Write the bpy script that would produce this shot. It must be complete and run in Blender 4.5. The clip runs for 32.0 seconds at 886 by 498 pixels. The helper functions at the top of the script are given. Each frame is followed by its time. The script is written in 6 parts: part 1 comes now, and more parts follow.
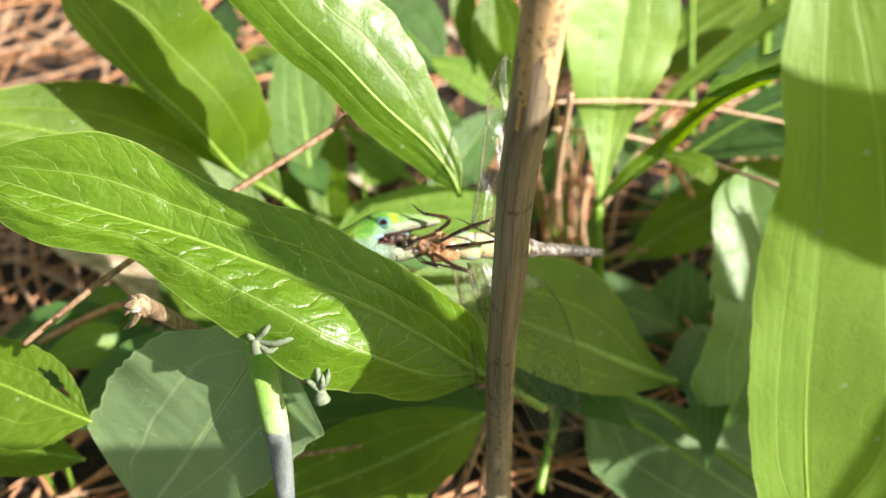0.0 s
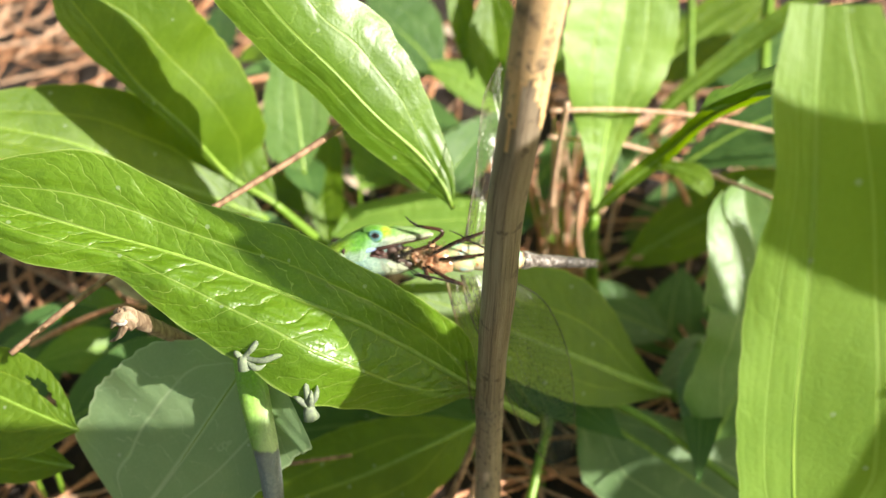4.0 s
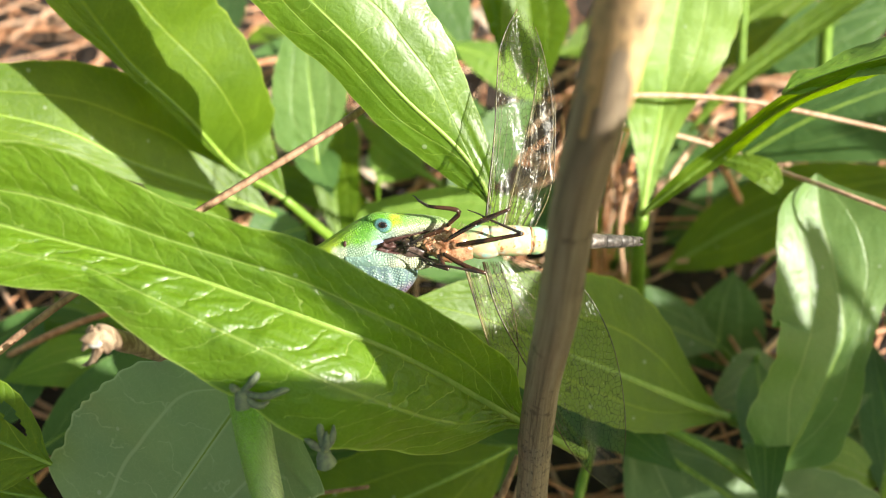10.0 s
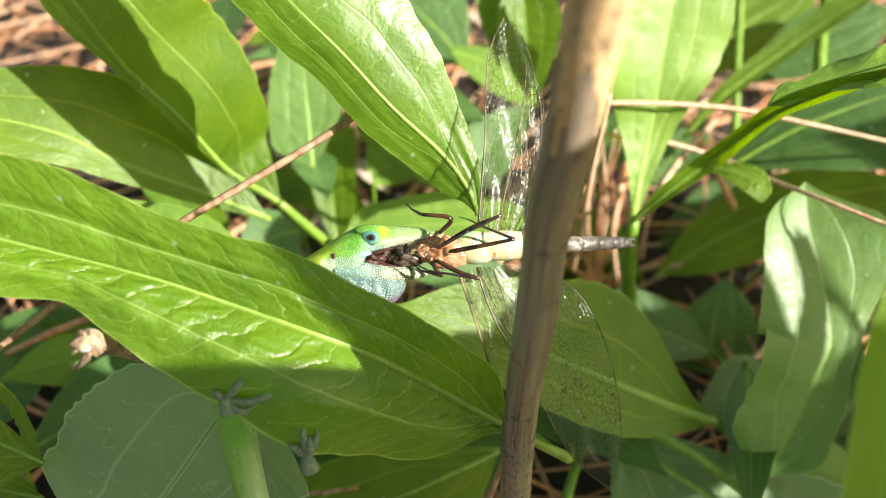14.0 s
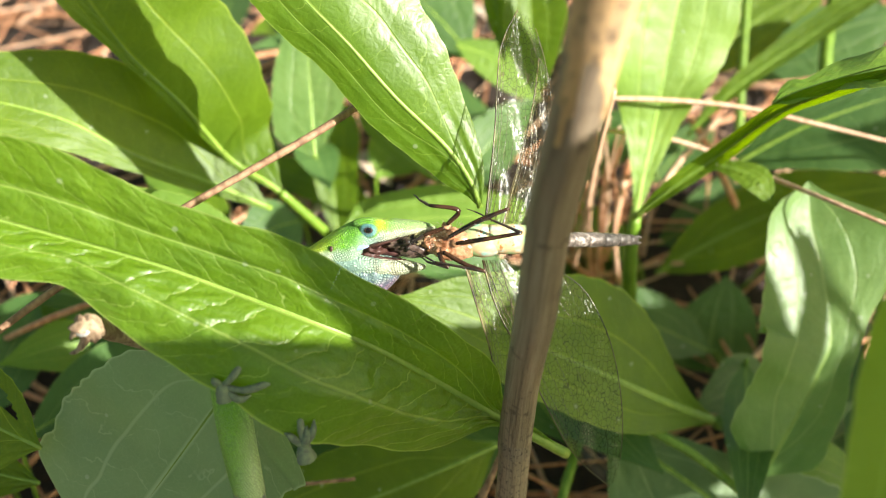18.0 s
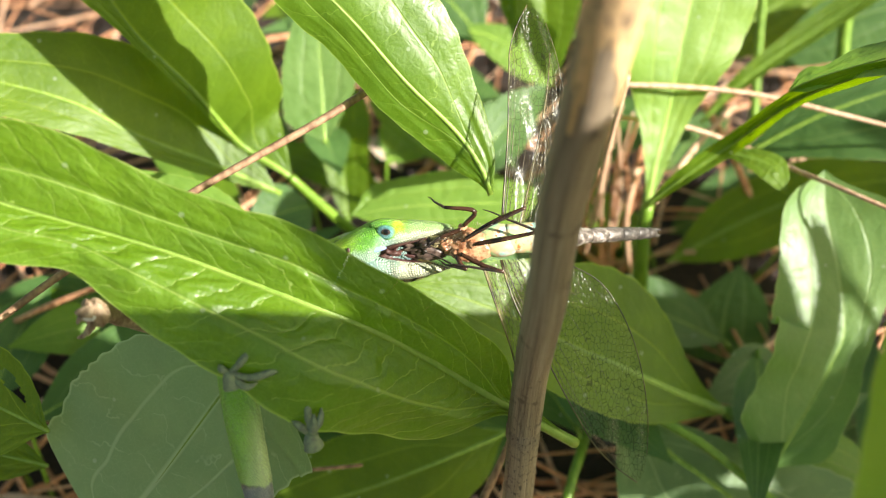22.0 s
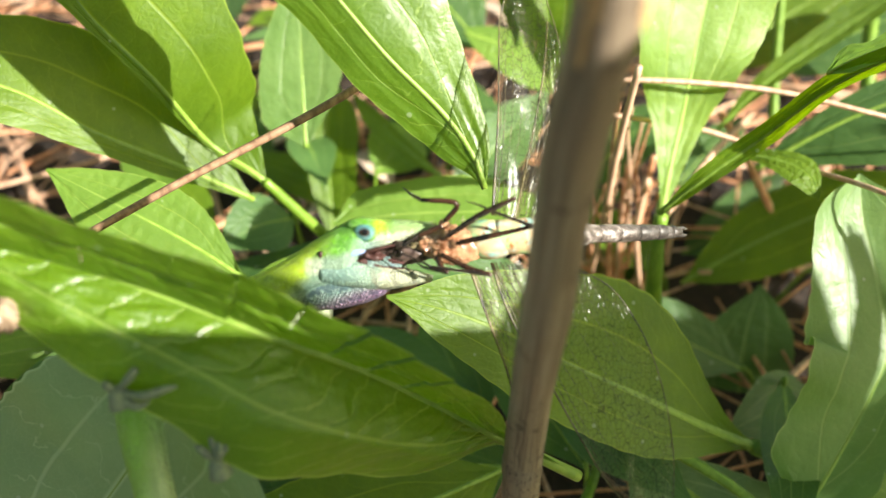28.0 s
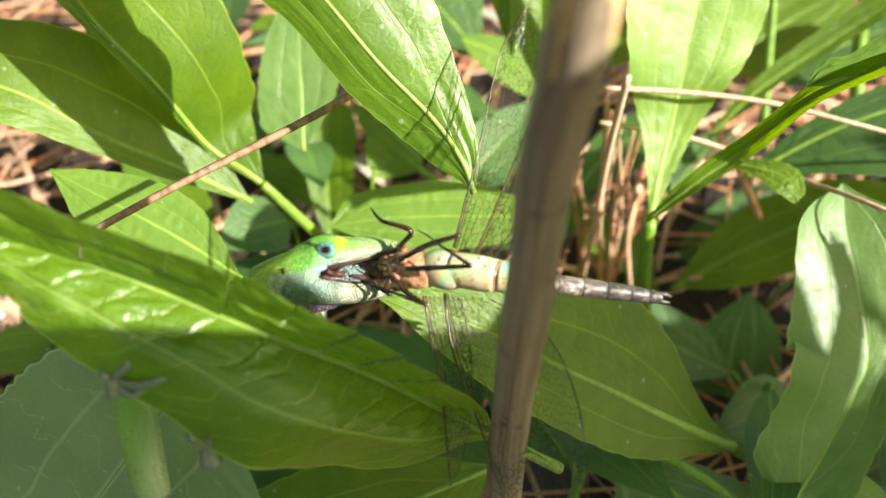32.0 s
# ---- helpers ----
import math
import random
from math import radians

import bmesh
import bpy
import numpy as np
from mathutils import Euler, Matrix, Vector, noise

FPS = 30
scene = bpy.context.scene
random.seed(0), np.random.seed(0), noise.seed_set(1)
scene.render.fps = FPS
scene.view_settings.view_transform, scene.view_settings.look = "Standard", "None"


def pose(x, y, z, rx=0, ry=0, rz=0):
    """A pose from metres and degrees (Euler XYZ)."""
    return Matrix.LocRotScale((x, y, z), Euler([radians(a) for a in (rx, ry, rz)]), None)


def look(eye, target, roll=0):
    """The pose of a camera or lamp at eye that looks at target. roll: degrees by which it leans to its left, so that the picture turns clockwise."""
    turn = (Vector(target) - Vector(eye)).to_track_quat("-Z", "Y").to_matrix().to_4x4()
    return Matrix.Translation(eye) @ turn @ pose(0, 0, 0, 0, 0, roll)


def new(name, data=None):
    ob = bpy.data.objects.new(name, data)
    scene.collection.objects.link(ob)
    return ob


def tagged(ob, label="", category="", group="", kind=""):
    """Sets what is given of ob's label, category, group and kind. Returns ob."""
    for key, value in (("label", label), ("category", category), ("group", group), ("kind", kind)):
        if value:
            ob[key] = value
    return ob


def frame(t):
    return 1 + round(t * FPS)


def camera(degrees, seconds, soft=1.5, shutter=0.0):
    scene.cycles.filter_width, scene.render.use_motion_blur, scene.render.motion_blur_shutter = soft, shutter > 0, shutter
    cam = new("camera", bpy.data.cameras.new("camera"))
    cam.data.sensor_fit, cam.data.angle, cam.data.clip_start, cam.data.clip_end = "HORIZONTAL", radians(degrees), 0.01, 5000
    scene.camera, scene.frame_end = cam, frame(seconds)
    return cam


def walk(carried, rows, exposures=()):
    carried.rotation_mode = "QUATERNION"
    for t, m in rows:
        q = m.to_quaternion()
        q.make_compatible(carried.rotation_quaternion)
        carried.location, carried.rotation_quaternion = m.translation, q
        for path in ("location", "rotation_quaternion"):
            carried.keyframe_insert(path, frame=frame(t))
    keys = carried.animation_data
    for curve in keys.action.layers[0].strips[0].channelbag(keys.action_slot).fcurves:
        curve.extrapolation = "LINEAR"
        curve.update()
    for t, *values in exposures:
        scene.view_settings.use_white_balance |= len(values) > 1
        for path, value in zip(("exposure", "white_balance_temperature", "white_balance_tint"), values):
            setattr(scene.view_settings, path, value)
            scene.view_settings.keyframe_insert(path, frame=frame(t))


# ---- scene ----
cam = camera(54.5, 32.0, 1.25)
METRES, EYE, TILT, LEAN, TURN = 0.11, 0.226, -45.0, 0.0, 0.0
ROWS = [
    (0.0, 0.0, 0.0, 0.0, 0.0, 0.0, -0.0),
    (0.5, -0.0027, 0.0022, 0.0014, 0.01, 0.0, -0.06),
    (1.0, -0.003, 0.0016, 0.0032, -0.03, -0.01, -0.16),
    (1.5, 0.0001, -0.002, 0.005, -0.1, -0.01, -0.3),
    (2.0, -0.0004, 0.01, 0.0112, -0.01, -0.14, -0.49),
    (2.5, 0.0178, 0.0123, 0.0257, 0.0, -0.36, -0.49),
    (4.5, 0.0135, 0.0139, 0.0371, 0.04, -0.45, -0.9),
    (5.0, 0.0071, 0.1186, 0.0369, -0.01, -0.72, -1.07),
    (5.5, 0.0154, 0.1552, 0.0274, -0.24, -0.95, -1.01),
    (6.0, 0.0184, 0.2096, 0.0302, -0.4, -0.95, -0.86),
    (6.5, 0.0172, 0.2388, 0.0241, -0.24, -1.11, -0.91),
    (7.0, 0.0117, 0.244, 0.0268, -0.01, -1.15, -1.01),
    (7.5, -0.0245, 0.2578, 0.0379, 0.18, -1.15, -1.14),
    (8.0, -0.0204, 0.2787, 0.0256, 0.28, -1.11, -1.12),
    (8.5, -0.0239, 0.2685, 0.031, 0.38, -1.03, -1.05),
    (9.0, -0.0203, 0.2742, 0.0421, 0.59, -1.11, -1.04),
    (9.5, -0.0281, 0.2738, 0.0416, 0.68, -1.02, -1.15),
    (10.0, -0.0275, 0.251, 0.0513, 0.71, -0.88, -1.25),
    (10.5, -0.0183, 0.2639, 0.0538, 0.78, -1.09, -1.34),
    (11.0, -0.0169, 0.2633, 0.0453, 0.74, -0.6, -1.36),
    (11.5, -0.0132, 0.2575, 0.078, 0.81, -1.39, -1.53),
    (12.0, -0.0127, 0.2501, 0.0651, 0.9, -1.2, -1.46),
    (12.5, -0.0066, 0.242, 0.0676, 0.99, -1.15, -1.64),
    (13.0, 0.0031, 0.2222, 0.0743, 1.18, -1.16, -1.77),
    (13.5, 0.0044, 0.2303, 0.0674, 1.11, -1.16, -1.84),
    (14.0, 0.0041, 0.2291, 0.0683, 1.16, -1.08, -1.77),
    (14.5, 0.0046, 0.2311, 0.0713, 1.24, -0.93, -1.76),
    (16.5, 0.0192, 0.2266, 0.0733, 1.49, -1.57, -2.29),
    (17.0, 0.0182, 0.2185, 0.0716, 1.26, -1.32, -2.3),
    (17.5, 0.0064, 0.2223, 0.068, 1.22, -1.2, -2.51),
    (18.0, 0.0036, 0.2329, 0.0634, 1.23, -1.41, -2.85),
    (18.5, 0.0085, 0.2312, 0.0666, 1.12, -1.38, -2.98),
    (19.0, 0.0052, 0.2338, 0.064, 1.28, -1.58, -2.9),
    (19.5, 0.0068, 0.2247, 0.0652, 1.51, -1.69, -2.72),
    (20.0, 0.0167, 0.2216, 0.0717, 1.79, -1.95, -2.52),
    (20.5, -0.0003, 0.2292, 0.0725, 2.22, -2.21, -2.66),
    (21.0, 0.0024, 0.2362, 0.0693, 2.17, -2.21, -2.96),
    (21.5, 0.0023, 0.2404, 0.0686, 2.08, -2.29, -3.23),
    (22.0, 0.0049, 0.2456, 0.0656, 1.96, -2.42, -3.35),
    (22.5, -0.0003, 0.2561, 0.0554, 1.89, -2.51, -3.3),
    (23.0, -0.0031, 0.2675, 0.0595, 1.85, -2.18, -3.17),
    (23.5, -0.0067, 0.2637, 0.057, 1.96, -2.17, -3.31),
    (24.0, -0.0054, 0.2785, 0.0514, 1.73, -2.07, -3.53),
    (24.5, 0.0006, 0.3062, 0.0505, 1.4, -1.71, -3.62),
    (25.0, -0.0095, 0.3474, 0.0392, 1.04, -1.26, -3.58),
    (25.5, -0.0122, 0.3841, 0.0376, 0.73, -0.81, -3.37),
    (27.5, 0.0127, 0.4318, 0.0211, 1.85, -0.09, -3.72),
    (28.0, 0.0247, 0.4374, 0.0085, 2.15, 0.14, -3.53),
    (28.5, 0.0077, 0.4332, 0.0113, 2.48, 0.17, -3.29),
    (29.0, 0.0031, 0.4362, 0.0188, 2.31, 0.18, -3.22),
    (29.5, 0.0059, 0.4239, 0.0107, 2.31, 0.53, -3.41),
    (30.0, 0.0114, 0.4122, 0.0065, 2.21, 0.81, -3.49),
    (30.5, 0.0231, 0.4196, -0.0045, 2.22, 0.7, -3.54),
    (31.0, 0.0393, 0.4046, 0.0022, 2.11, 0.72, -3.67),
    (31.5, 0.0421, 0.3976, 0.0048, 2.19, 0.65, -3.98),
    (32.0, 0.0424, 0.399, 0.0069, 2.21, 0.43, -4.17),
]
PATH = [(t, pose(0, 0, EYE, TILT, LEAN, TURN) @ pose(METRES * x, METRES * y, METRES * z, 90 + pitch, roll, yaw)) for t, x, y, z, yaw, pitch, roll in ROWS]
walk(cam, PATH, [(0.0, 1.28), (5.0, 1.31), (7.0, 1.39), (32.0, 1.47)])
cam.data.dof.use_dof = True
cam.data.dof.focus_distance = 0.141
cam.data.dof.aperture_fstop = 15.0

# ---- light ----
SUN_FROM = Vector((1.2, -0.495, 0.919)).normalized()
world = bpy.data.worlds.new("world")
scene.world = world
world.use_nodes = True
sky = world.node_tree.nodes.new("ShaderNodeTexSky")
sky.sky_type = "NISHITA"
sky.sun_disc = False
sky.air_density, sky.dust_density, sky.ozone_density = 0.8, 2.5, 0.6
sky.sun_elevation = math.asin(SUN_FROM.z)
sky.sun_rotation = math.atan2(SUN_FROM.x, SUN_FROM.y)
sky_tint = world.node_tree.nodes.new("ShaderNodeMix")  # added yellow-green tint on the sky, in place of light bounced off foliage
sky_tint.data_type, sky_tint.blend_type = "RGBA", "MULTIPLY"
sky_tint.inputs[0].default_value = 1.0
sky_tint.inputs[7].default_value = (0.95, 1.0, 0.66, 1.0)
world.node_tree.links.new(sky.outputs[0], sky_tint.inputs[6])
world.node_tree.links.new(sky_tint.outputs[2], world.node_tree.nodes["Background"].inputs[0])
world.node_tree.nodes["Background"].inputs[1].default_value = 0.07
sun = new("sun", bpy.data.lights.new("sun", "SUN"))
sun.data.energy, sun.data.angle, sun.data.color = 4.6, radians(0.53), (1.0, 0.95, 0.87)
sun.matrix_world = look(SUN_FROM * 5, (0, 0, 0))


# ---- materials ----
class Nodes:
    """A small wrapper that adds nodes to one material."""

    def __init__(self, name):
        self.mat = bpy.data.materials.new(name)
        self.mat.use_nodes = True
        self.tree = self.mat.node_tree
        self.bsdf = self.tree.nodes["Principled BSDF"]
        self.out = self.tree.nodes["Material Output"]

    def put(self, socket, value):
        if isinstance(value, bpy.types.NodeSocket):
            self.tree.links.new(value, socket)
        elif value is not None:
            socket.default_value = value

    def add(self, kind, inputs=(), out=0, **props):
        n = self.tree.nodes.new("ShaderNode" + kind)
        for k, v in props.items():
            setattr(n, k, v)
        for k, v in dict(inputs).items():
            self.put(n.inputs[k], v)
        return n.outputs[out]

    def maths(self, op, a, b=None, c=None, clamp=False):
        return self.add("Math", {0: a, 1: b, 2: c}, operation=op, use_clamp=clamp)

    def coords(self, which="Object"):
        return self.add("TexCoord", out={"Generated": 0, "Normal": 1, "UV": 2, "Object": 3}[which])

    def scaled(self, vec, s):
        return self.add("Mapping", {0: vec, 3: s if isinstance(s, tuple) else (s, s, s)})

    def noise(self, vec, scale, detail=4.0, rough=0.55, out=0):
        return self.add("TexNoise", {"Vector": vec, "Scale": scale, "Detail": detail, "Roughness": rough}, out)

    def voronoi(self, vec, scale, feature="DISTANCE_TO_EDGE", out=0, rand=1.0):
        n = self.tree.nodes.new("ShaderNodeTexVoronoi")
        n.feature = feature
        self.put(n.inputs["Vector"], vec)
        self.put(n.inputs["Scale"], scale)
        n.inputs["Randomness"].default_value = rand
        return n.outputs[out]

    def ramp(self, fac, stops):
        n = self.tree.nodes.new("ShaderNodeValToRGB")
        e = n.color_ramp.elements
        while len(e) < len(stops):
            e.new(0.5)
        for el, (pos, col) in zip(e, stops):
            el.position = pos
            el.color = (*col, 1) if isinstance(col, tuple) else (col, col, col, 1)
        self.put(n.inputs[0], fac)
        return n.outputs[0]

    def mix(self, fac, a, b, blend="MIX"):
        n = self.tree.nodes.new("ShaderNodeMix")
        n.data_type, n.blend_type = "RGBA", blend
        for s, v in ((n.inputs[0], fac), (n.inputs[6], a), (n.inputs[7], b)):
            self.put(s, (*v, 1) if isinstance(v, tuple) and len(v) == 3 else v)
        return n.outputs[2]

    def smooth(self, x, lo, hi):
        n = self.tree.nodes.new("ShaderNodeMapRange")
        n.interpolation_type = "SMOOTHSTEP"
        for k, v in ((0, x), (1, lo), (2, hi), (3, 0.0), (4, 1.0)):
            self.put(n.inputs[k], v)
        return n.outputs[0]

    def bump(self, height, strength, distance, normal=None):
        n = self.tree.nodes.new("ShaderNodeBump")
        self.put(n.inputs["Height"], height)
        n.inputs["Strength"].default_value = strength
        n.inputs["Distance"].default_value = distance
        if normal is not None:
            self.put(n.inputs["Normal"], normal)
        return n.outputs[0]

    def finish(self, color=None, rough=None, metal=0.0, normal=None, spec=None, coat=None):
        self.put(self.bsdf.inputs["Base Color"], (*color, 1) if isinstance(color, tuple) and len(color) == 3 else color)
        self.put(self.bsdf.inputs["Roughness"], rough)
        self.put(self.bsdf.inputs["Metallic"], metal)
        if normal is not None:
            self.put(self.bsdf.inputs["Normal"], normal)
        if spec is not None:
            self.put(self.bsdf.inputs["Specular IOR Level"], spec)
        if coat is not None:
            self.put(self.bsdf.inputs["Coat Weight"], coat)
        return self.mat


def leaf_material(name, deep, fresh, vein, passing=0.4, gloss=0.3, relief=1.0, pairs=30.0, strip=0.0, ribs=0.34, shine=0.6):
    """A waxy leaf: three main veins, side veins that arch from them to the margin, a faint fine net, a pale margin, and light coming through."""
    n = Nodes(name)
    uv = n.coords("UV")
    along = n.add("SeparateXYZ", {0: uv})
    across = along.node.outputs[1]
    s = n.maths("ABSOLUTE", n.maths("SUBTRACT", across, 0.5))
    obj = n.coords("Object")
    big = n.noise(obj, 45.0, 3.0)
    mid_noise = n.noise(obj, 170.0, 3.0)
    fine = n.noise(obj, 1100.0, 3.0)
    speck = n.noise(obj, 2600.0, 2.0)
    warped = n.add("VectorMath", {0: obj, 1: n.scaled(n.noise(obj, 260.0, 2.0, out=1), 0.004)}, operation="ADD")
    net = n.voronoi(warped, 720.0)
    # side veins slant towards the tip and fork a little
    slant = n.maths("SUBTRACT", n.maths("MULTIPLY", along, pairs), n.maths("MULTIPLY", n.maths("POWER", n.maths("MULTIPLY", s, 2.0), 1.4), pairs * 0.13))
    slant = n.maths("ADD", slant, n.maths("ADD", n.maths("MULTIPLY", n.maths("SUBTRACT", mid_noise, 0.5), 1.3), n.maths("MULTIPLY", n.maths("SUBTRACT", big, 0.5), 3.0)))
    slant = n.maths("ADD", slant, n.maths("MULTIPLY", n.maths("GREATER_THAN", across, 0.5), 0.43))
    saw = n.maths("ABSOLUTE", n.maths("SUBTRACT", n.maths("MULTIPLY", n.maths("FRACT", slant), 2.0), 1.0))
    side = n.maths("MULTIPLY", n.smooth(saw, 0.945, 0.99), n.smooth(n.noise(obj, 320.0, 2.0), 0.32, 0.55))
    lines = n.maths("MULTIPLY", n.maths("SUBTRACT", 1.0, n.smooth(net, 0.0, 0.05)), 0.14)
    midrib = n.maths("SUBTRACT", 1.0, n.smooth(s, 0.006, 0.022))
    bow = n.maths("SUBTRACT", s, n.maths("MULTIPLY", n.smooth(along, 0.02, 0.3), n.maths("SUBTRACT", 0.27, n.maths("MULTIPLY", along, 0.07))))
    main = n.maths("SUBTRACT", 1.0, n.smooth(n.maths("ABSOLUTE", bow), 0.003, 0.012))
    veins = n.maths("MAXIMUM", n.maths("MAXIMUM", lines, n.maths("MULTIPLY", side, ribs)), n.maths("MAXIMUM", n.maths("MULTIPLY", midrib, 0.75), n.maths("MULTIPLY", main, 0.55)))
    edge = n.smooth(s, 0.486, 0.497)
    col = n.mix(n.smooth(big, 0.3, 0.7), deep, fresh)
    col = n.mix(n.maths("MULTIPLY", n.smooth(fine, 0.35, 0.75), 0.25), col, deep)
    col = n.mix(n.maths("MULTIPLY", n.smooth(mid_noise, 0.55, 0.75), 0.25), col, fresh)
    col = n.mix(n.maths("MULTIPLY", veins, 0.9), col, vein)
    col = n.mix(n.maths("MULTIPLY", edge, 0.75), col, vein)
    dust = n.maths("MULTIPLY", n.smooth(n.voronoi(obj, 160.0, "F1"), 0.085, 0.05), 0.35)
    col = n.mix(dust, col, (0.5, 0.55, 0.42))
    quilt = n.maths("SUBTRACT", 1.0, n.maths("POWER", saw, 4.0))
    lane = n.add("CombineXYZ", {0: slant, 1: n.maths("MULTIPLY", across, 9.0), 2: n.maths("MULTIPLY", big, 2.0)})
    pillow = n.noise(lane, 1.2, 1.0)
    height = n.maths("ADD", n.maths("ADD", n.maths("MULTIPLY", quilt, 0.22), n.maths("MULTIPLY", pillow, 1.2)), n.maths("ADD", n.maths("MULTIPLY", mid_noise, 0.3), n.maths("MULTIPLY", n.smooth(net, 0.0, 0.3), 0.12)))
    height = n.maths("SUBTRACT", height, n.maths("MULTIPLY", n.maths("MAXIMUM", midrib, main), 0.5))
    nor = n.bump(height, min(1.0, 0.5 * relief + 0.2), 0.0009 * relief)
    if strip:
        lobe = n.maths("SUBTRACT", 1.0, n.maths("POWER", n.maths("SUBTRACT", n.maths("MULTIPLY", n.maths("FRACT", slant), 2.0), 1.0), 2.0))
        inner = n.maths("MULTIPLY", n.smooth(across, 0.22, 0.33), n.smooth(across, 0.498, 0.43))
        swell = n.maths("MULTIPLY", n.maths("MULTIPLY", inner, lobe), n.smooth(pillow, 0.2, 0.7))
        nor = n.bump(swell, 0.9, strip, nor)
    nor = n.bump(n.maths("ADD", fine, n.maths("MULTIPLY", speck, 0.6)), 0.16, 0.0002, nor)
    rough = n.maths("ADD", gloss, n.maths("MULTIPLY", mid_noise, 0.2))
    n.finish(col, rough, normal=nor, spec=shine)
    hsv = n.add("HueSaturation", {"Hue": 0.487, "Saturation": 1.2, "Value": 1.75, "Color": col})
    tr = n.add("BsdfTranslucent", {"Color": hsv, "Normal": nor})
    mixed = n.add("MixShader", {0: passing, 1: n.bsdf.outputs[0], 2: tr})
    n.tree.links.new(mixed, n.out.inputs[0])
    return n.mat


LEAF = leaf_material("leaf_green", (0.09, 0.175, 0.006), (0.152, 0.262, 0.01), (0.29, 0.4, 0.05), 0.45, 0.4, 0.45, 20.0, 0.0, 0.3)
LEAF_WAXY = leaf_material("leaf_waxy", (0.1, 0.2, 0.008), (0.155, 0.285, 0.012), (0.4, 0.52, 0.14), 0.4, 0.29, 0.6, 26.0, 0.00028, 0.85, 1.0)
LEAF_GLOSSY = leaf_material("leaf_glossy", (0.1, 0.2, 0.008), (0.155, 0.28, 0.012), (0.34, 0.46, 0.1), 0.42, 0.31, 0.32, 11.0, 0.0, 0.5, 0.85)
# dull green, darkened so that deep and low leaves carry shade in their colour
LEAF_DULL_SHADED = leaf_material("leaf_dull_shaded", (0.055, 0.125, 0.028), (0.09, 0.18, 0.045), (0.2, 0.3, 0.09), 0.32, 0.33, 0.5, 12.0)
LEAF_PALE = leaf_material("leaf_pale", (0.17, 0.3, 0.045), (0.24, 0.39, 0.06), (0.38, 0.52, 0.1), 0.42, 0.38, 0.45, 10.0, 0.0, 0.15)
# paler, greyer base colour: the sky's hazy sheen on a shaded leaf is painted in
LEAF_GREY_SHEEN = leaf_material("leaf_grey_sheen", (0.19, 0.29, 0.13), (0.25, 0.36, 0.17), (0.42, 0.52, 0.3), 0.33, 0.4, 0.35, 7.0, 0.0, 0.45, 1.0)
LEAF_BLUISH = leaf_material("leaf_bluish", (0.11, 0.2, 0.068), (0.16, 0.265, 0.095), (0.32, 0.42, 0.19), 0.33, 0.36, 0.4, 10.0, 0.0, 0.4, 0.8)
LEAF_MID = leaf_material("leaf_mid", (0.14, 0.26, 0.03), (0.2, 0.34, 0.045), (0.32, 0.44, 0.09), 0.42, 0.42, 0.35, 12.0)
LEAF_FROST = leaf_material("leaf_frosted", (0.13, 0.24, 0.06), (0.19, 0.31, 0.09), (0.3, 0.42, 0.14), 0.4, 0.33, 0.45, 12.0, 0.0, 0.2)
LEAF_NEAR = leaf_material("leaf_near", (0.2, 0.34, 0.05), (0.26, 0.42, 0.07), (0.36, 0.52, 0.12), 0.48, 0.45, 0.35, 10.0, 0.0, 0.15)


def stem_material(name, a, b, rough=0.5):
    n = Nodes(name)
    obj = n.coords("Object")
    k = n.noise(n.scaled(obj, (1.0, 1.0, 0.25)), 700.0, 4.0)
    col = n.mix(n.smooth(k, 0.3, 0.7), a, b)
    return n.finish(col, rough, normal=n.bump(k, 0.25, 0.0003))


RIB = stem_material("rib_green", (0.18, 0.3, 0.035), (0.26, 0.38, 0.06), 0.45)
STEM = stem_material("stem_green", (0.11, 0.21, 0.015), (0.18, 0.3, 0.03), 0.4)
TWIG = stem_material("twig_brown", (0.16, 0.085, 0.045), (0.4, 0.24, 0.14), 0.6)
NEEDLE = stem_material("needle_brown", (0.42, 0.17, 0.075), (0.68, 0.36, 0.2), 0.5)
STRAW = stem_material("needle_straw", (0.45, 0.25, 0.15), (0.66, 0.44, 0.3), 0.5)


# ---- mesh helpers ----
def finish_mesh(bm, name, material, smooth=True):
    me = bpy.data.meshes.new(name)
    bm.normal_update()
    bm.to_mesh(me)
    bm.free()
    for m in material if isinstance(material, (list, tuple)) else (material,):
        me.materials.append(m)
    if smooth:
        me.polygons.foreach_set("use_smooth", [True] * len(me.polygons))
    return me


def part(name, bm, material, parent, label="", smooth=True):
    ob = new(name, finish_mesh(bm, name, material, smooth))
    ob.parent = parent
    if label:
        ob["label"] = label
    return ob


def thing(name, label, category, group="", kind="", at=(0, 0, 0)):
    ob = new(name)
    ob.empty_display_size = 0.01
    ob.location = at
    return tagged(ob, label, category, group, kind)


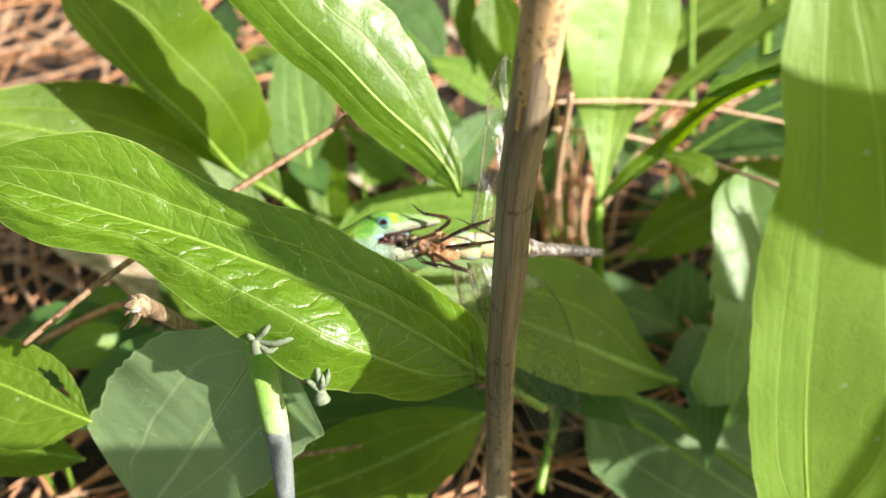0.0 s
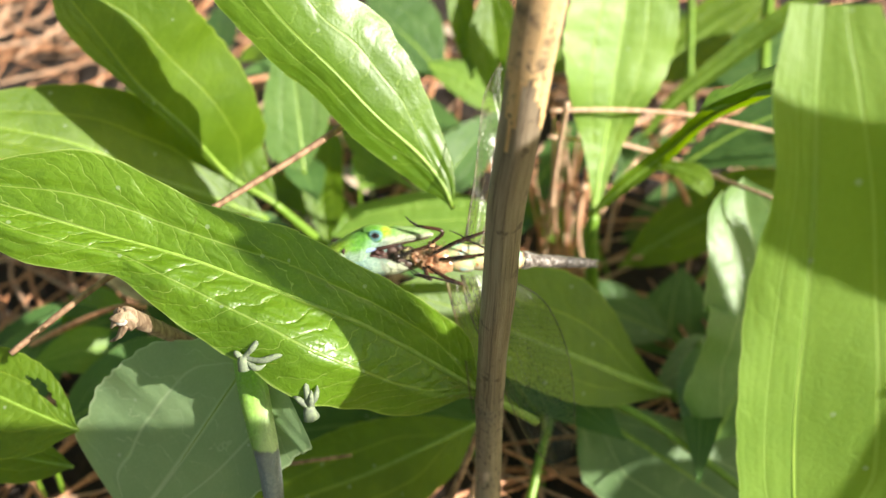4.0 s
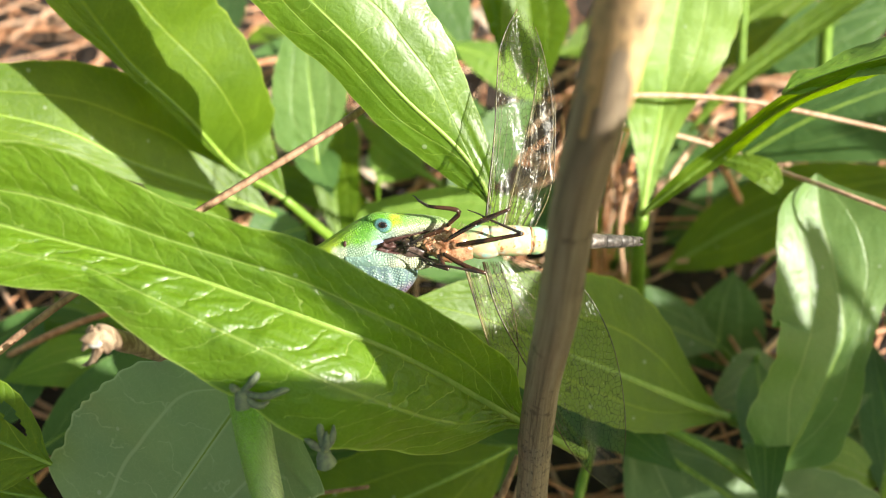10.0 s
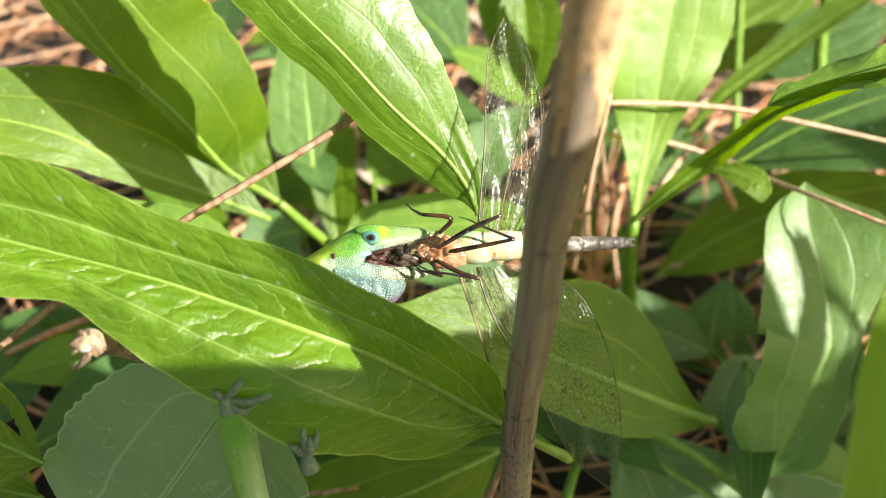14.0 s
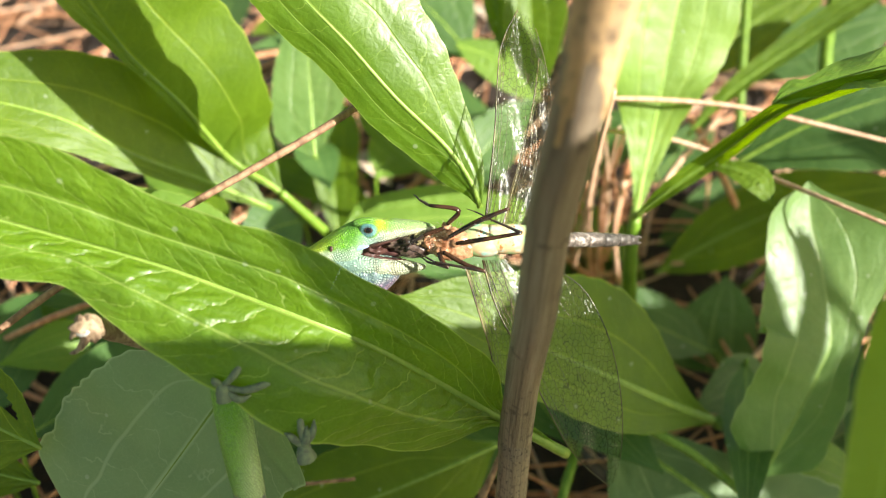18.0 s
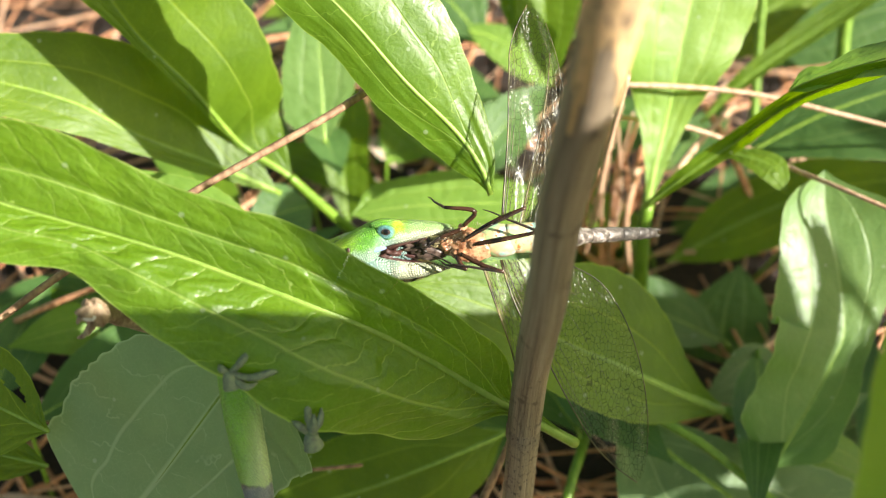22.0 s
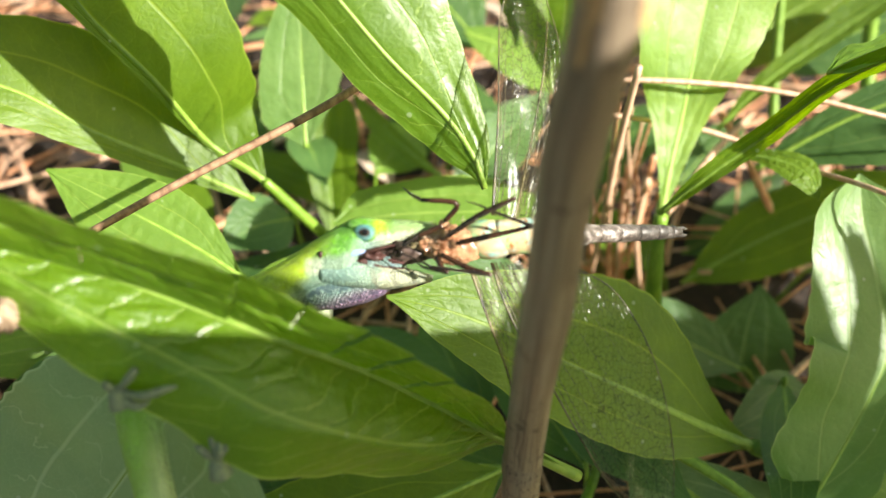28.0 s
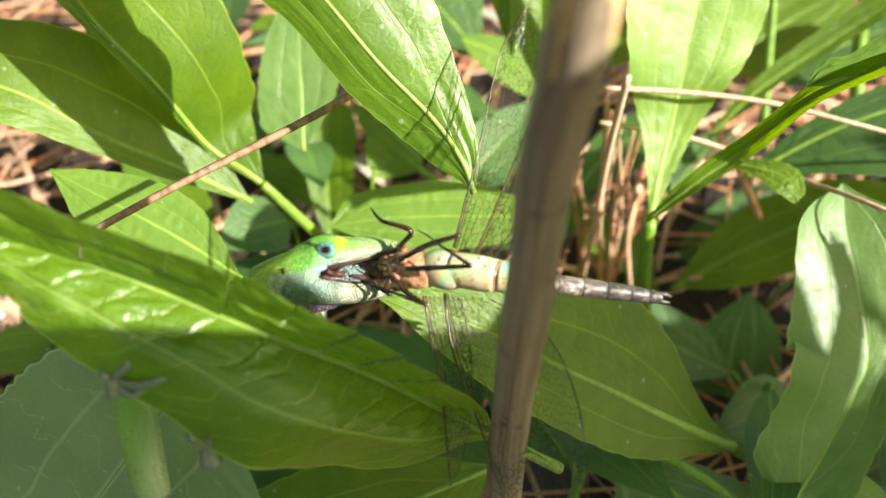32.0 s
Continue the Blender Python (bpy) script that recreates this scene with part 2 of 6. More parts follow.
def glide(points, n):
    """n + 1 points on a smooth curve through the given ones, evenly in length."""
    p = [Vector(q) for q in points]
    if len(p) == 2:
        return [p[0].lerp(p[1], i / n) for i in range(n + 1)]
    p = [p[0] * 2 - p[1]] + p + [p[-1] * 2 - p[-2]]
    dense = []
    for i in range(1, len(p) - 2):
        a, b, c, d = p[i - 1:i + 3]
        for k in range(24):
            t = k / 24
            dense.append(0.5 * ((2 * b) + (c - a) * t + (2 * a - 5 * b + 4 * c - d) * t * t + (3 * b - a - 3 * c + d) * t ** 3))
    dense.append(p[-2])
    lens = [0.0]
    for a, b in zip(dense, dense[1:]):
        lens.append(lens[-1] + (b - a).length)
    out, j = [], 0
    for i in range(n + 1):
        want = lens[-1] * i / n
        while j < len(lens) - 2 and lens[j + 1] < want:
            j += 1
        span = max(lens[j + 1] - lens[j], 1e-9)
        out.append(dense[j].lerp(dense[j + 1], (want - lens[j]) / span))
    return out


def tube(bm, points, radii, sides=8, n=None, squash=1.0, up=(0, 0, 1), wobble=0.0):
    """A round rod through the points, its radius gliding along radii."""
    n = n or max(4, 5 * (len(points) - 1))
    c = glide(points, n)
    rings = []
    for i, q in enumerate(c):
        t = (c[min(i + 1, n)] - c[max(i - 1, 0)]).normalized()
        a = t.cross(Vector(up))
        a = a.normalized() if a.length > 1e-4 else t.orthogonal().normalized()
        b = a.cross(t)
        f = i / n * (len(radii) - 1)
        k = min(int(f), len(radii) - 2)
        r = radii[k] + (radii[k + 1] - radii[k]) * (f - k)
        ring = []
        for s in range(sides):
            w = 2 * math.pi * s / sides
            rr = r * (1 + wobble * noise.noise(Vector((i * 0.6, s * 1.7, radii[0] * 9e3))))
            ring.append(bm.verts.new(q + a * math.cos(w) * rr + b * math.sin(w) * rr * squash))
        rings.append(ring)
    for r0, r1 in zip(rings, rings[1:]):
        for s in range(sides):
            bm.faces.new((r0[s], r0[(s + 1) % sides], r1[(s + 1) % sides], r1[s]))
    bm.faces.new(rings[0][::-1])
    bm.faces.new(rings[-1])
    return bm


def table(values, u):
    """A smooth value at u (0 to 1) from values at even steps."""
    f = u * (len(values) - 1)
    k = min(int(f), len(values) - 2)
    x = f - k
    p = [values[max(0, min(len(values) - 1, k + d))] for d in (-1, 0, 1, 2)]
    return max(0.00015, 0.5 * (2 * p[1] + (p[2] - p[0]) * x + (2 * p[0] - 5 * p[1] + 4 * p[2] - p[3]) * x * x + (3 * p[1] - p[0] - 3 * p[2] + p[3]) * x ** 3))


def blade(bm, ribs, up, left, right, fold=(0.0, 0.0), curl=(0.0, 0.0), wave=0.0, puff=0.00022, seed=0, nu=72, nv=20, sides=(-1, 1), teeth=0.012, cut=None, bend=0.0):
    """The blade of a leaf along its rib. left, right: half widths from base to tip; fold lifts each half, curl bends its edge, puff swells it between the veins."""
    c = glide(ribs, nu)
    uvs = bm.loops.layers.uv.new("UVMap")
    rnd = random.Random(seed)
    ph = [rnd.uniform(0, 6.28) for _ in range(6)]
    lo, hi = (-1 if -1 in sides else 0), (1 if 1 in sides else 0)
    cols = [lo + (hi - lo) * j / nv for j in range(nv + 1)]
    up = Vector(up)
    grid = []
    for i, q in enumerate(c):
        u = i / nu
        t = (c[min(i + 1, nu)] - c[max(i - 1, 0)]).normalized()
        nrm = (up - t * up.dot(t)).normalized()
        b = t.cross(nrm)
        row = []
        for v in cols:
            half, k = (table(left, u), 0) if v < 0 else (table(right, u), 1)
            a = abs(v)
            jag = 1 + teeth * math.sin(u * 90 + ph[4] + k) * (a > 0.97)
            x = v * half * jag
            lift = (fold[k] * a + curl[k] * a * a) * half
            if bend and a > 0.5:
                lift -= bend * (a - 0.5) * half * min(1.0, u * 5)
                x *= 1 + 0.12 * (a - 0.5)
            lift += wave * half * a * a * (math.sin(u * 11 + ph[k]) + 0.5 * math.sin(u * 23 + ph[2 + k]))
            swell = noise.noise(Vector((u * 30 + seed, v * 3.1, seed * 1.3))) + 0.6 * noise.noise(Vector((u * 64, v * 6.3 + seed, 4.0)))
            lift += puff * swell * min(1, a * 3) * (1 - a ** 6)
            lift -= puff * 1.2 * math.exp(-((a - 0.47) / 0.05) ** 2)
            row.append(bm.verts.new(q + b * x + nrm * lift))
        grid.append(row)
    for i in range(nu):
        for j in range(nv):
            if cut and cut(i / nu, cols[j]):
                continue
            f = bm.faces.new((grid[i][j], grid[i][j + 1], grid[i + 1][j + 1], grid[i + 1][j]))
            for loop, (du, dv) in zip(f.loops, ((0, 0), (0, 1), (1, 1), (1, 0))):
                loop[uvs].uv = ((i + du) / nu, 0.5 + 0.5 * cols[j + dv])
    return bm


def leaf(label, ribs, up, left, right, material=None, petiole=None, rib=0.0007, group="broad leaves", **shape):
    """A leaf: blade, midrib on its face and, where it shows, the stalk."""
    at = Vector(ribs[0])
    th = thing("leaf", label, "leaf", group, at=at)
    local = [Vector(p) - at for p in ribs]
    part("blade", blade(bmesh.new(), local, up, left, right, **shape), material or LEAF, th)
    upv = Vector(up).normalized()
    part("midrib", tube(bmesh.new(), [p - upv * rib * 0.5 for p in local], [rib * 0.95, rib * 0.7, rib * 0.5, rib * 0.2], 7, 40, up=up), RIB, th)
    if petiole:
        part("stalk", tube(bmesh.new(), [Vector(p) - at for p in petiole] + [local[0], local[0].lerp(local[1], 0.1)], [rib * 1.7, rib * 1.5, rib * 1.2], 8, 16), STEM, th)
    return th


def rod(name, label, category, points, radii, material, group="", sides=8, wobble=0.05, n=None):
    at = Vector(points[0])
    ob = new(name, finish_mesh(tube(bmesh.new(), [Vector(p) - at for p in points], radii, sides, n or 8 * len(points), wobble=wobble), name, material))
    ob.location = at
    return tagged(ob, label, category, group)


# ---- ground ----
def ground_material():
    n = Nodes("soil")
    obj = n.coords("Object")
    a = n.noise(obj, 60.0, 6.0, 0.65)
    b = n.noise(obj, 420.0, 5.0, 0.7)
    col = n.ramp(a, [(0.3, (0.012, 0.009, 0.007)), (0.55, (0.03, 0.02, 0.013)), (0.75, (0.07, 0.042, 0.024))])
    col = n.mix(n.smooth(b, 0.5, 0.75), col, (0.1, 0.058, 0.034))
    return n.finish(col, 0.9, normal=n.bump(n.maths("ADD", a, b), 0.8, 0.004))


def build_ground():
    bm = bmesh.new()
    step = [-300, -60, -12, -3, -1.2] + [x * 0.06 for x in range(-14, 15)] + [1.2, 3, 12, 60, 300]
    rows = [[bm.verts.new((x, y + 0.3, 0.008 * noise.noise(Vector((x * 14, y * 14, 0))) if abs(x) < 1 and abs(y) < 1 else 0)) for x in step] for y in step]
    for r0, r1 in zip(rows, rows[1:]):
        for j in range(len(step) - 1):
            bm.faces.new((r0[j], r0[j + 1], r1[j + 1], r1[j]))
    ob = new("ground", finish_mesh(bm, "ground", ground_material()))
    tagged(ob, "dark soil under pine straw", "ground", kind="structure")


build_ground()

# ---- leaves ----
leaf("glossy green leaf arching over the lizard, its edge notched",
     [(0.0036, 0.1347, 0.1067), (0.0016, 0.1369, 0.1109), (-0.0032, 0.1401, 0.1162), (-0.0118, 0.1416, 0.1248), (-0.0200, 0.1445, 0.1334), (-0.0279, 0.1474, 0.1406), (-0.0348, 0.1506, 0.1480), (-0.0425, 0.1541, 0.1560), (-0.0500, 0.1576, 0.1640)],
     (0.1200, -0.7425, 0.6718), (0.0003, 0.0037, 0.0053, 0.0058, 0.0061, 0.0060, 0.0059, 0.0066, 0.0067, 0.0070, 0.0068, 0.0062, 0.0045, 0.0003), (0.0003, 0.0034, 0.0063, 0.0097, 0.0122, 0.0133, 0.0145, 0.0131, 0.0138, 0.0134, 0.0126, 0.0110, 0.0070, 0.0003),
     LEAF_GLOSSY, fold=(-0.35, 0.08), curl=(-0.1, -0.15), wave=0.05, seed=2, puff=0.0003, rib=0.0006)
leaf("pale green upright leaf with a broad yellow rib",
     [(0.0435, 0.1786, 0.0631), (0.0444, 0.1850, 0.0707), (0.0462, 0.1930, 0.0796), (0.0476, 0.2002, 0.0907), (0.0490, 0.2069, 0.0992), (0.0500, 0.2125, 0.1067), (0.0515, 0.2225, 0.1190)],
     (0.1000, -0.6364, 0.7778), (0.0003, 0.0019, 0.0048, 0.0083, 0.0120, 0.0155, 0.0170, 0.0163, 0.0136, 0.0003), (0.0003, 0.0023, 0.0039, 0.0060, 0.0092, 0.0133, 0.0153, 0.0152, 0.0126, 0.0003),
     LEAF_PALE, [(0.0468, 0.1744, 0.0327), (0.0441, 0.1755, 0.0518)], 0.0013, wave=0.1, fold=(0.32, 0.05), seed=3)
leaf("narrow green leaf seen on edge",
     [(0.0396, 0.1673, 0.0746), (0.0462, 0.1669, 0.0845), (0.0551, 0.1674, 0.0951), (0.0596, 0.1583, 0.1126), (0.0631, 0.1485, 0.1252), (0.0676, 0.1368, 0.1388)],
     (-0.3000, -0.9899, 0.4243), (0.0003, 0.0017, 0.0025, 0.0024, 0.0024, 0.0025, 0.0025, 0.0023, 0.0015, 0.0005), (0.0006, 0.0013, 0.0018, 0.0019, 0.0015, 0.0011, 0.0011, 0.0012, 0.0010, 0.0003),
     LEAF, seed=4, nu=90, wave=0.03, fold=(0.3, 0.3))
leaf("dull pale leaf flap folded over a narrow leaf",
     [(0.0577, 0.1574, 0.1159), (0.0602, 0.1549, 0.1204), (0.0640, 0.1502, 0.1268), (0.0670, 0.1435, 0.1342), (0.0716, 0.1371, 0.1418)],
     (0.1000, -0.5657, 0.8485), (0.0005, 0.0027, 0.0020, 0.0033, 0.0047, 0.0077, 0.0054, 0.0039, 0.0021, 0.0003), (0.0003, 0.0017, 0.0020, 0.0022, 0.0032, 0.0047, 0.0043, 0.0043, 0.0048, 0.0003),
     LEAF_FROST, seed=24, nu=60, rib=0.0003)
leaf("light green drooping leaf in bands of sun and shade",
     [(0.0723, 0.1256, 0.0336), (0.0778, 0.1332, 0.0436), (0.0830, 0.1416, 0.0542), (0.0853, 0.1473, 0.0596), (0.0834, 0.1571, 0.0678), (0.0802, 0.1671, 0.0760), (0.0800, 0.1756, 0.0814)],
     (0.0500, -0.6010, 0.8132), (0.0028, 0.0128, 0.0138, 0.0150, 0.0178, 0.0176, 0.0159, 0.0134, 0.0105, 0.0003), (0.0003, 0.0083, 0.0082, 0.0071, 0.0058, 0.0088, 0.0148, 0.0159, 0.0118, 0.0003),
     LEAF_FROST, seed=5, fold=(0.28, 0.28), wave=0.14)
leaf("bright green leaf tip curled over a drooping leaf",
     [(0.0569, 0.1827, 0.0791), (0.0632, 0.1792, 0.0812), (0.0689, 0.1752, 0.0814), (0.0712, 0.1696, 0.0787)],
     (0.0000, -0.4243, 0.9899), (0.0005, 0.0012, 0.0018, 0.0023, 0.0027, 0.0031, 0.0032, 0.0022, 0.0012, 0.0003), (0.0003, 0.0010, 0.0016, 0.0023, 0.0031, 0.0039, 0.0042, 0.0039, 0.0024, 0.0003), LEAF, seed=25, rib=0.0004)
leaf("broad green leaf lying half in shade",
     [(-0.0453, 0.1699, 0.0697), (-0.0550, 0.1690, 0.0761), (-0.0618, 0.1680, 0.0808), (-0.0731, 0.1650, 0.0893), (-0.0843, 0.1646, 0.0976), (-0.0962, 0.1628, 0.1032), (-0.1101, 0.1596, 0.1087), (-0.1249, 0.1574, 0.1112)],
     (0.0500, -0.4950, 0.9192), (0.0007, 0.0021, 0.0036, 0.0037, 0.0052, 0.0072, 0.0073, 0.0075, 0.0044, 0.0003), (0.0003, 0.0077, 0.0145, 0.0185, 0.0175, 0.0152, 0.0117, 0.0075, 0.0033, 0.0003),
     LEAF, seed=6, fold=(0.05, 0.05))
leaf("large green leaf with a net of pale veins, half in shade",
     [(-0.0425, 0.1717, 0.0728), (-0.0461, 0.1728, 0.0753), (-0.0545, 0.1742, 0.0811), (-0.0611, 0.1712, 0.0978), (-0.0701, 0.1709, 0.1116), (-0.0778, 0.1736, 0.1255), (-0.0854, 0.1774, 0.1363)],
     (0.1200, -0.6364, 0.7778), (0.0006, 0.0012, 0.0009, 0.0016, 0.0019, 0.0018, 0.0026, 0.0049, 0.0048, 0.0003), (0.0003, 0.0095, 0.0149, 0.0171, 0.0201, 0.0215, 0.0214, 0.0197, 0.0102, 0.0003),
     LEAF, [(-0.0256, 0.1765, 0.0464), (-0.0329, 0.1725, 0.0594)], 0.0009, seed=7, fold=(0.05, 0.1))
leaf("small dull green leaf behind a brown twig",
     [(-0.0388, 0.1934, 0.0658), (-0.0402, 0.2019, 0.0740), (-0.0415, 0.2105, 0.0822), (-0.0429, 0.2190, 0.0904), (-0.0440, 0.2264, 0.0976)],
     (0.0000, -0.6364, 0.7778), (0.0003, 0.0089, 0.0101, 0.0102, 0.0096, 0.0085, 0.0066, 0.0043, 0.0021, 0.0003), (0.0003, 0.0038, 0.0072, 0.0092, 0.0102, 0.0103, 0.0096, 0.0082, 0.0058, 0.0003), LEAF_FROST, seed=8, fold=(0.1, 0.1))
leaf("narrow bright leaf standing upright, folded along its rib",
     [(-0.0379, 0.2076, 0.0211), (-0.0400, 0.2202, 0.0333), (-0.0415, 0.2291, 0.0418), (-0.0405, 0.2393, 0.0516)],
     (0.0000, -0.7071, 0.7071), (0.0003, 0.0021, 0.0038, 0.0049, 0.0057, 0.0061, 0.0066, 0.0057, 0.0030, 0.0003), (0.0006, 0.0048, 0.0071, 0.0079, 0.0084, 0.0090, 0.0094, 0.0090, 0.0066, 0.0019), LEAF, [(-0.0363, 0.2032, -0.0067)], seed=9, fold=(0.35, 0.35))
leaf("narrow bright leaf leaning behind the lizard",
     [(-0.0070, 0.2161, 0.0395), (-0.0183, 0.2215, 0.0450), (-0.0279, 0.2270, 0.0506), (-0.0341, 0.2318, 0.0553)],
     (0.0000, -0.4950, 0.9192), (0.0008, 0.0013, 0.0019, 0.0024, 0.0027, 0.0029, 0.0029, 0.0025, 0.0013, 0.0003), (0.0003, 0.0006, 0.0013, 0.0018, 0.0022, 0.0024, 0.0025, 0.0022, 0.0013, 0.0003), LEAF, seed=26, fold=(0.1, 0.1))
leaf("pale leaf lying flat behind the lizard",
     [(0.0165, 0.1774, 0.0641), (-0.0019, 0.1750, 0.0647), (-0.0157, 0.1725, 0.0650), (-0.0286, 0.1692, 0.0644)],
     (0.2000, -0.3536, 1.0607), (0.0003, 0.0062, 0.0072, 0.0080, 0.0084, 0.0084, 0.0078, 0.0063, 0.0033, 0.0003), (0.0041, 0.0063, 0.0083, 0.0093, 0.0094, 0.0090, 0.0082, 0.0076, 0.0063, 0.0003), LEAF_MID, rib=0.0003, seed=10)
leaf("broad dark green leaf under the dragonfly",
     [(0.0653, 0.1387, 0.0353), (0.0508, 0.1369, 0.0451), (0.0360, 0.1357, 0.0554), (0.0227, 0.1359, 0.0629), (0.0112, 0.1359, 0.0702), (-0.0009, 0.1360, 0.0761), (-0.0124, 0.1353, 0.0799)],
     (0.1000, -0.5657, 0.8485), (0.0003, 0.0034, 0.0077, 0.0105, 0.0113, 0.0110, 0.0106, 0.0085, 0.0055, 0.0003), (0.0003, 0.0030, 0.0083, 0.0145, 0.0185, 0.0187, 0.0153, 0.0111, 0.0059, 0.0003),
     LEAF, [(0.0905, 0.1466, 0.0117)], 0.0014, seed=11, fold=(0.08, 0.08))
leaf("bluish green leaf in shade with a pale rib",
     [(0.0382, 0.1341, 0.0358), (0.0493, 0.1286, 0.0330), (0.0607, 0.1218, 0.0303), (0.0783, 0.1117, 0.0242), (0.0958, 0.1017, 0.0170)],
     (0.1000, -0.4950, 0.9192), (0.0003, 0.0058, 0.0085, 0.0107, 0.0137, 0.0168, 0.0196, 0.0209, 0.0191, 0.0003), (0.0030, 0.0147, 0.0176, 0.0185, 0.0186, 0.0178, 0.0157, 0.0124, 0.0070, 0.0003),
     LEAF_BLUISH, None, 0.0013, seed=12)
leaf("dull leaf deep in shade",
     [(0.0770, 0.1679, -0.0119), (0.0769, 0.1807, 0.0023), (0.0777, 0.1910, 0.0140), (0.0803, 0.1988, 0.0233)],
     (0.0000, -0.5657, 0.8485), (0.0003, 0.0051, 0.0097, 0.0128, 0.0150, 0.0158, 0.0124, 0.0076, 0.0035, 0.0003), (0.0003, 0.0057, 0.0097, 0.0119, 0.0131, 0.0136, 0.0132, 0.0118, 0.0080, 0.0003), LEAF_DULL_SHADED, seed=13)
leaf("dull green leaf with a pale rib crossed by needles",
     [(0.0703, 0.2039, 0.0589), (0.0833, 0.2061, 0.0691), (0.0936, 0.2075, 0.0756), (0.1089, 0.2092, 0.0824), (0.1316, 0.2105, 0.0913)],
     (0.0000, -0.5303, 0.8839), (0.0003, 0.0025, 0.0041, 0.0050, 0.0059, 0.0064, 0.0072, 0.0063, 0.0033, 0.0003), (0.0003, 0.0044, 0.0084, 0.0124, 0.0158, 0.0183, 0.0198, 0.0188, 0.0109, 0.0003), LEAF_DULL_SHADED, None, 0.0009, seed=14)
leaf("dark leaf in shade under the needles",
     [(0.0619, 0.2062, 0.0143), (0.0841, 0.2125, 0.0290), (0.1053, 0.2153, 0.0403), (0.1369, 0.2157, 0.0490)],
     (0.0000, -0.4950, 0.9192), (0.0003, 0.0050, 0.0089, 0.0104, 0.0109, 0.0107, 0.0084, 0.0057, 0.0029, 0.0003), (0.0003, 0.0056, 0.0095, 0.0109, 0.0114, 0.0131, 0.0149, 0.0145, 0.0085, 0.0003), LEAF, seed=15)
leaf("large green leaf in shade, lit along one edge, sky sheen in its colour",
     [(-0.0308, 0.1028, 0.1010), (-0.0360, 0.1008, 0.0955), (-0.0392, 0.0995, 0.0909), (-0.0502, 0.0918, 0.0763), (-0.0600, 0.0841, 0.0655)],
     (0.0000, -0.4950, 0.9192), (0.0003, 0.0184, 0.0185, 0.0180, 0.0171, 0.0159, 0.0136, 0.0104, 0.0061, 0.0003), (0.0003, 0.0053, 0.0120, 0.0183, 0.0206, 0.0223, 0.0238, 0.0219, 0.0207, 0.0003),
     LEAF_GREY_SHEEN, None, 0.0004, seed=16, wave=0.04)
leaf("small green leaf with a slit eaten in it",
     [(-0.0704, 0.0973, 0.0798), (-0.0797, 0.1000, 0.0824), (-0.0887, 0.1027, 0.0852), (-0.1023, 0.1059, 0.0883), (-0.1136, 0.1075, 0.0899)],
     (0.0000, -0.4950, 0.9192), (0.0003, 0.0066, 0.0101, 0.0116, 0.0123, 0.0117, 0.0098, 0.0071, 0.0037, 0.0003), (0.0003, 0.0049, 0.0080, 0.0091, 0.0091, 0.0082, 0.0077, 0.0068, 0.0041, 0.0003),
     LEAF, None, 0.0004, seed=17, nu=90, nv=28, cut=lambda u, v: abs(v - 0.3 - 0.3 * math.sin(u * 4)) < 0.12 * math.sin(max(0.0, min(1.0, (u - 0.12) / 0.2)) * math.pi))
leaf("green leaf in shade below a slit leaf",
     [(-0.0792, 0.1016, 0.0586), (-0.0905, 0.1029, 0.0599), (-0.1030, 0.1046, 0.0616), (-0.1179, 0.1064, 0.0633)],
     (0.0000, -0.3536, 1.0607), (0.0004, 0.0031, 0.0051, 0.0060, 0.0065, 0.0065, 0.0058, 0.0041, 0.0020, 0.0003), (0.0003, 0.0027, 0.0041, 0.0047, 0.0048, 0.0043, 0.0034, 0.0023, 0.0011, 0.0003), LEAF, None, 0.0004, seed=27)
leaf("dark green leaf in deep shade",
     [(0.0111, 0.1281, 0.0377), (-0.0024, 0.1208, 0.0367), (-0.0187, 0.1142, 0.0335), (-0.0398, 0.1075, 0.0304), (-0.0554, 0.1024, 0.0288)],
     (0.0000, -0.4950, 0.9192), (0.0003, 0.0073, 0.0104, 0.0122, 0.0130, 0.0130, 0.0125, 0.0109, 0.0063, 0.0003), (0.0003, 0.0054, 0.0091, 0.0117, 0.0130, 0.0127, 0.0113, 0.0088, 0.0047, 0.0003), LEAF, seed=18)
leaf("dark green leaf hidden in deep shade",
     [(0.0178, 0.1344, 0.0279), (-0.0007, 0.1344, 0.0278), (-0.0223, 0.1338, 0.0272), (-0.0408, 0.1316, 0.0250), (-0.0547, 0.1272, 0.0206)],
     (0.0000, -0.4950, 0.9192), (0.0003, 0.0102, 0.0105, 0.0102, 0.0094, 0.0090, 0.0100, 0.0107, 0.0084, 0.0003), (0.0054, 0.0068, 0.0082, 0.0093, 0.0102, 0.0109, 0.0116, 0.0102, 0.0047, 0.0003), LEAF_DULL_SHADED, seed=28)
# deep leaves take the darkened green, which paints in part of their shade
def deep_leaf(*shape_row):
    leaf("green leaf deep among the others, shade in its colour", *shape_row, LEAF_DULL_SHADED, None, 0.0005, seed=len(bpy.data.objects))


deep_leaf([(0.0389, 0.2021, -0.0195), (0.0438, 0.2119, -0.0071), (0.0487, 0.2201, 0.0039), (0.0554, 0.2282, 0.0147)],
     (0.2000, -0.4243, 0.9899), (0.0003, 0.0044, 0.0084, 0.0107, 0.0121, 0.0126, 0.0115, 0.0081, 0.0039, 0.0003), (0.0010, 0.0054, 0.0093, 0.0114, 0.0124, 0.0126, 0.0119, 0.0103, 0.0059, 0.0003))
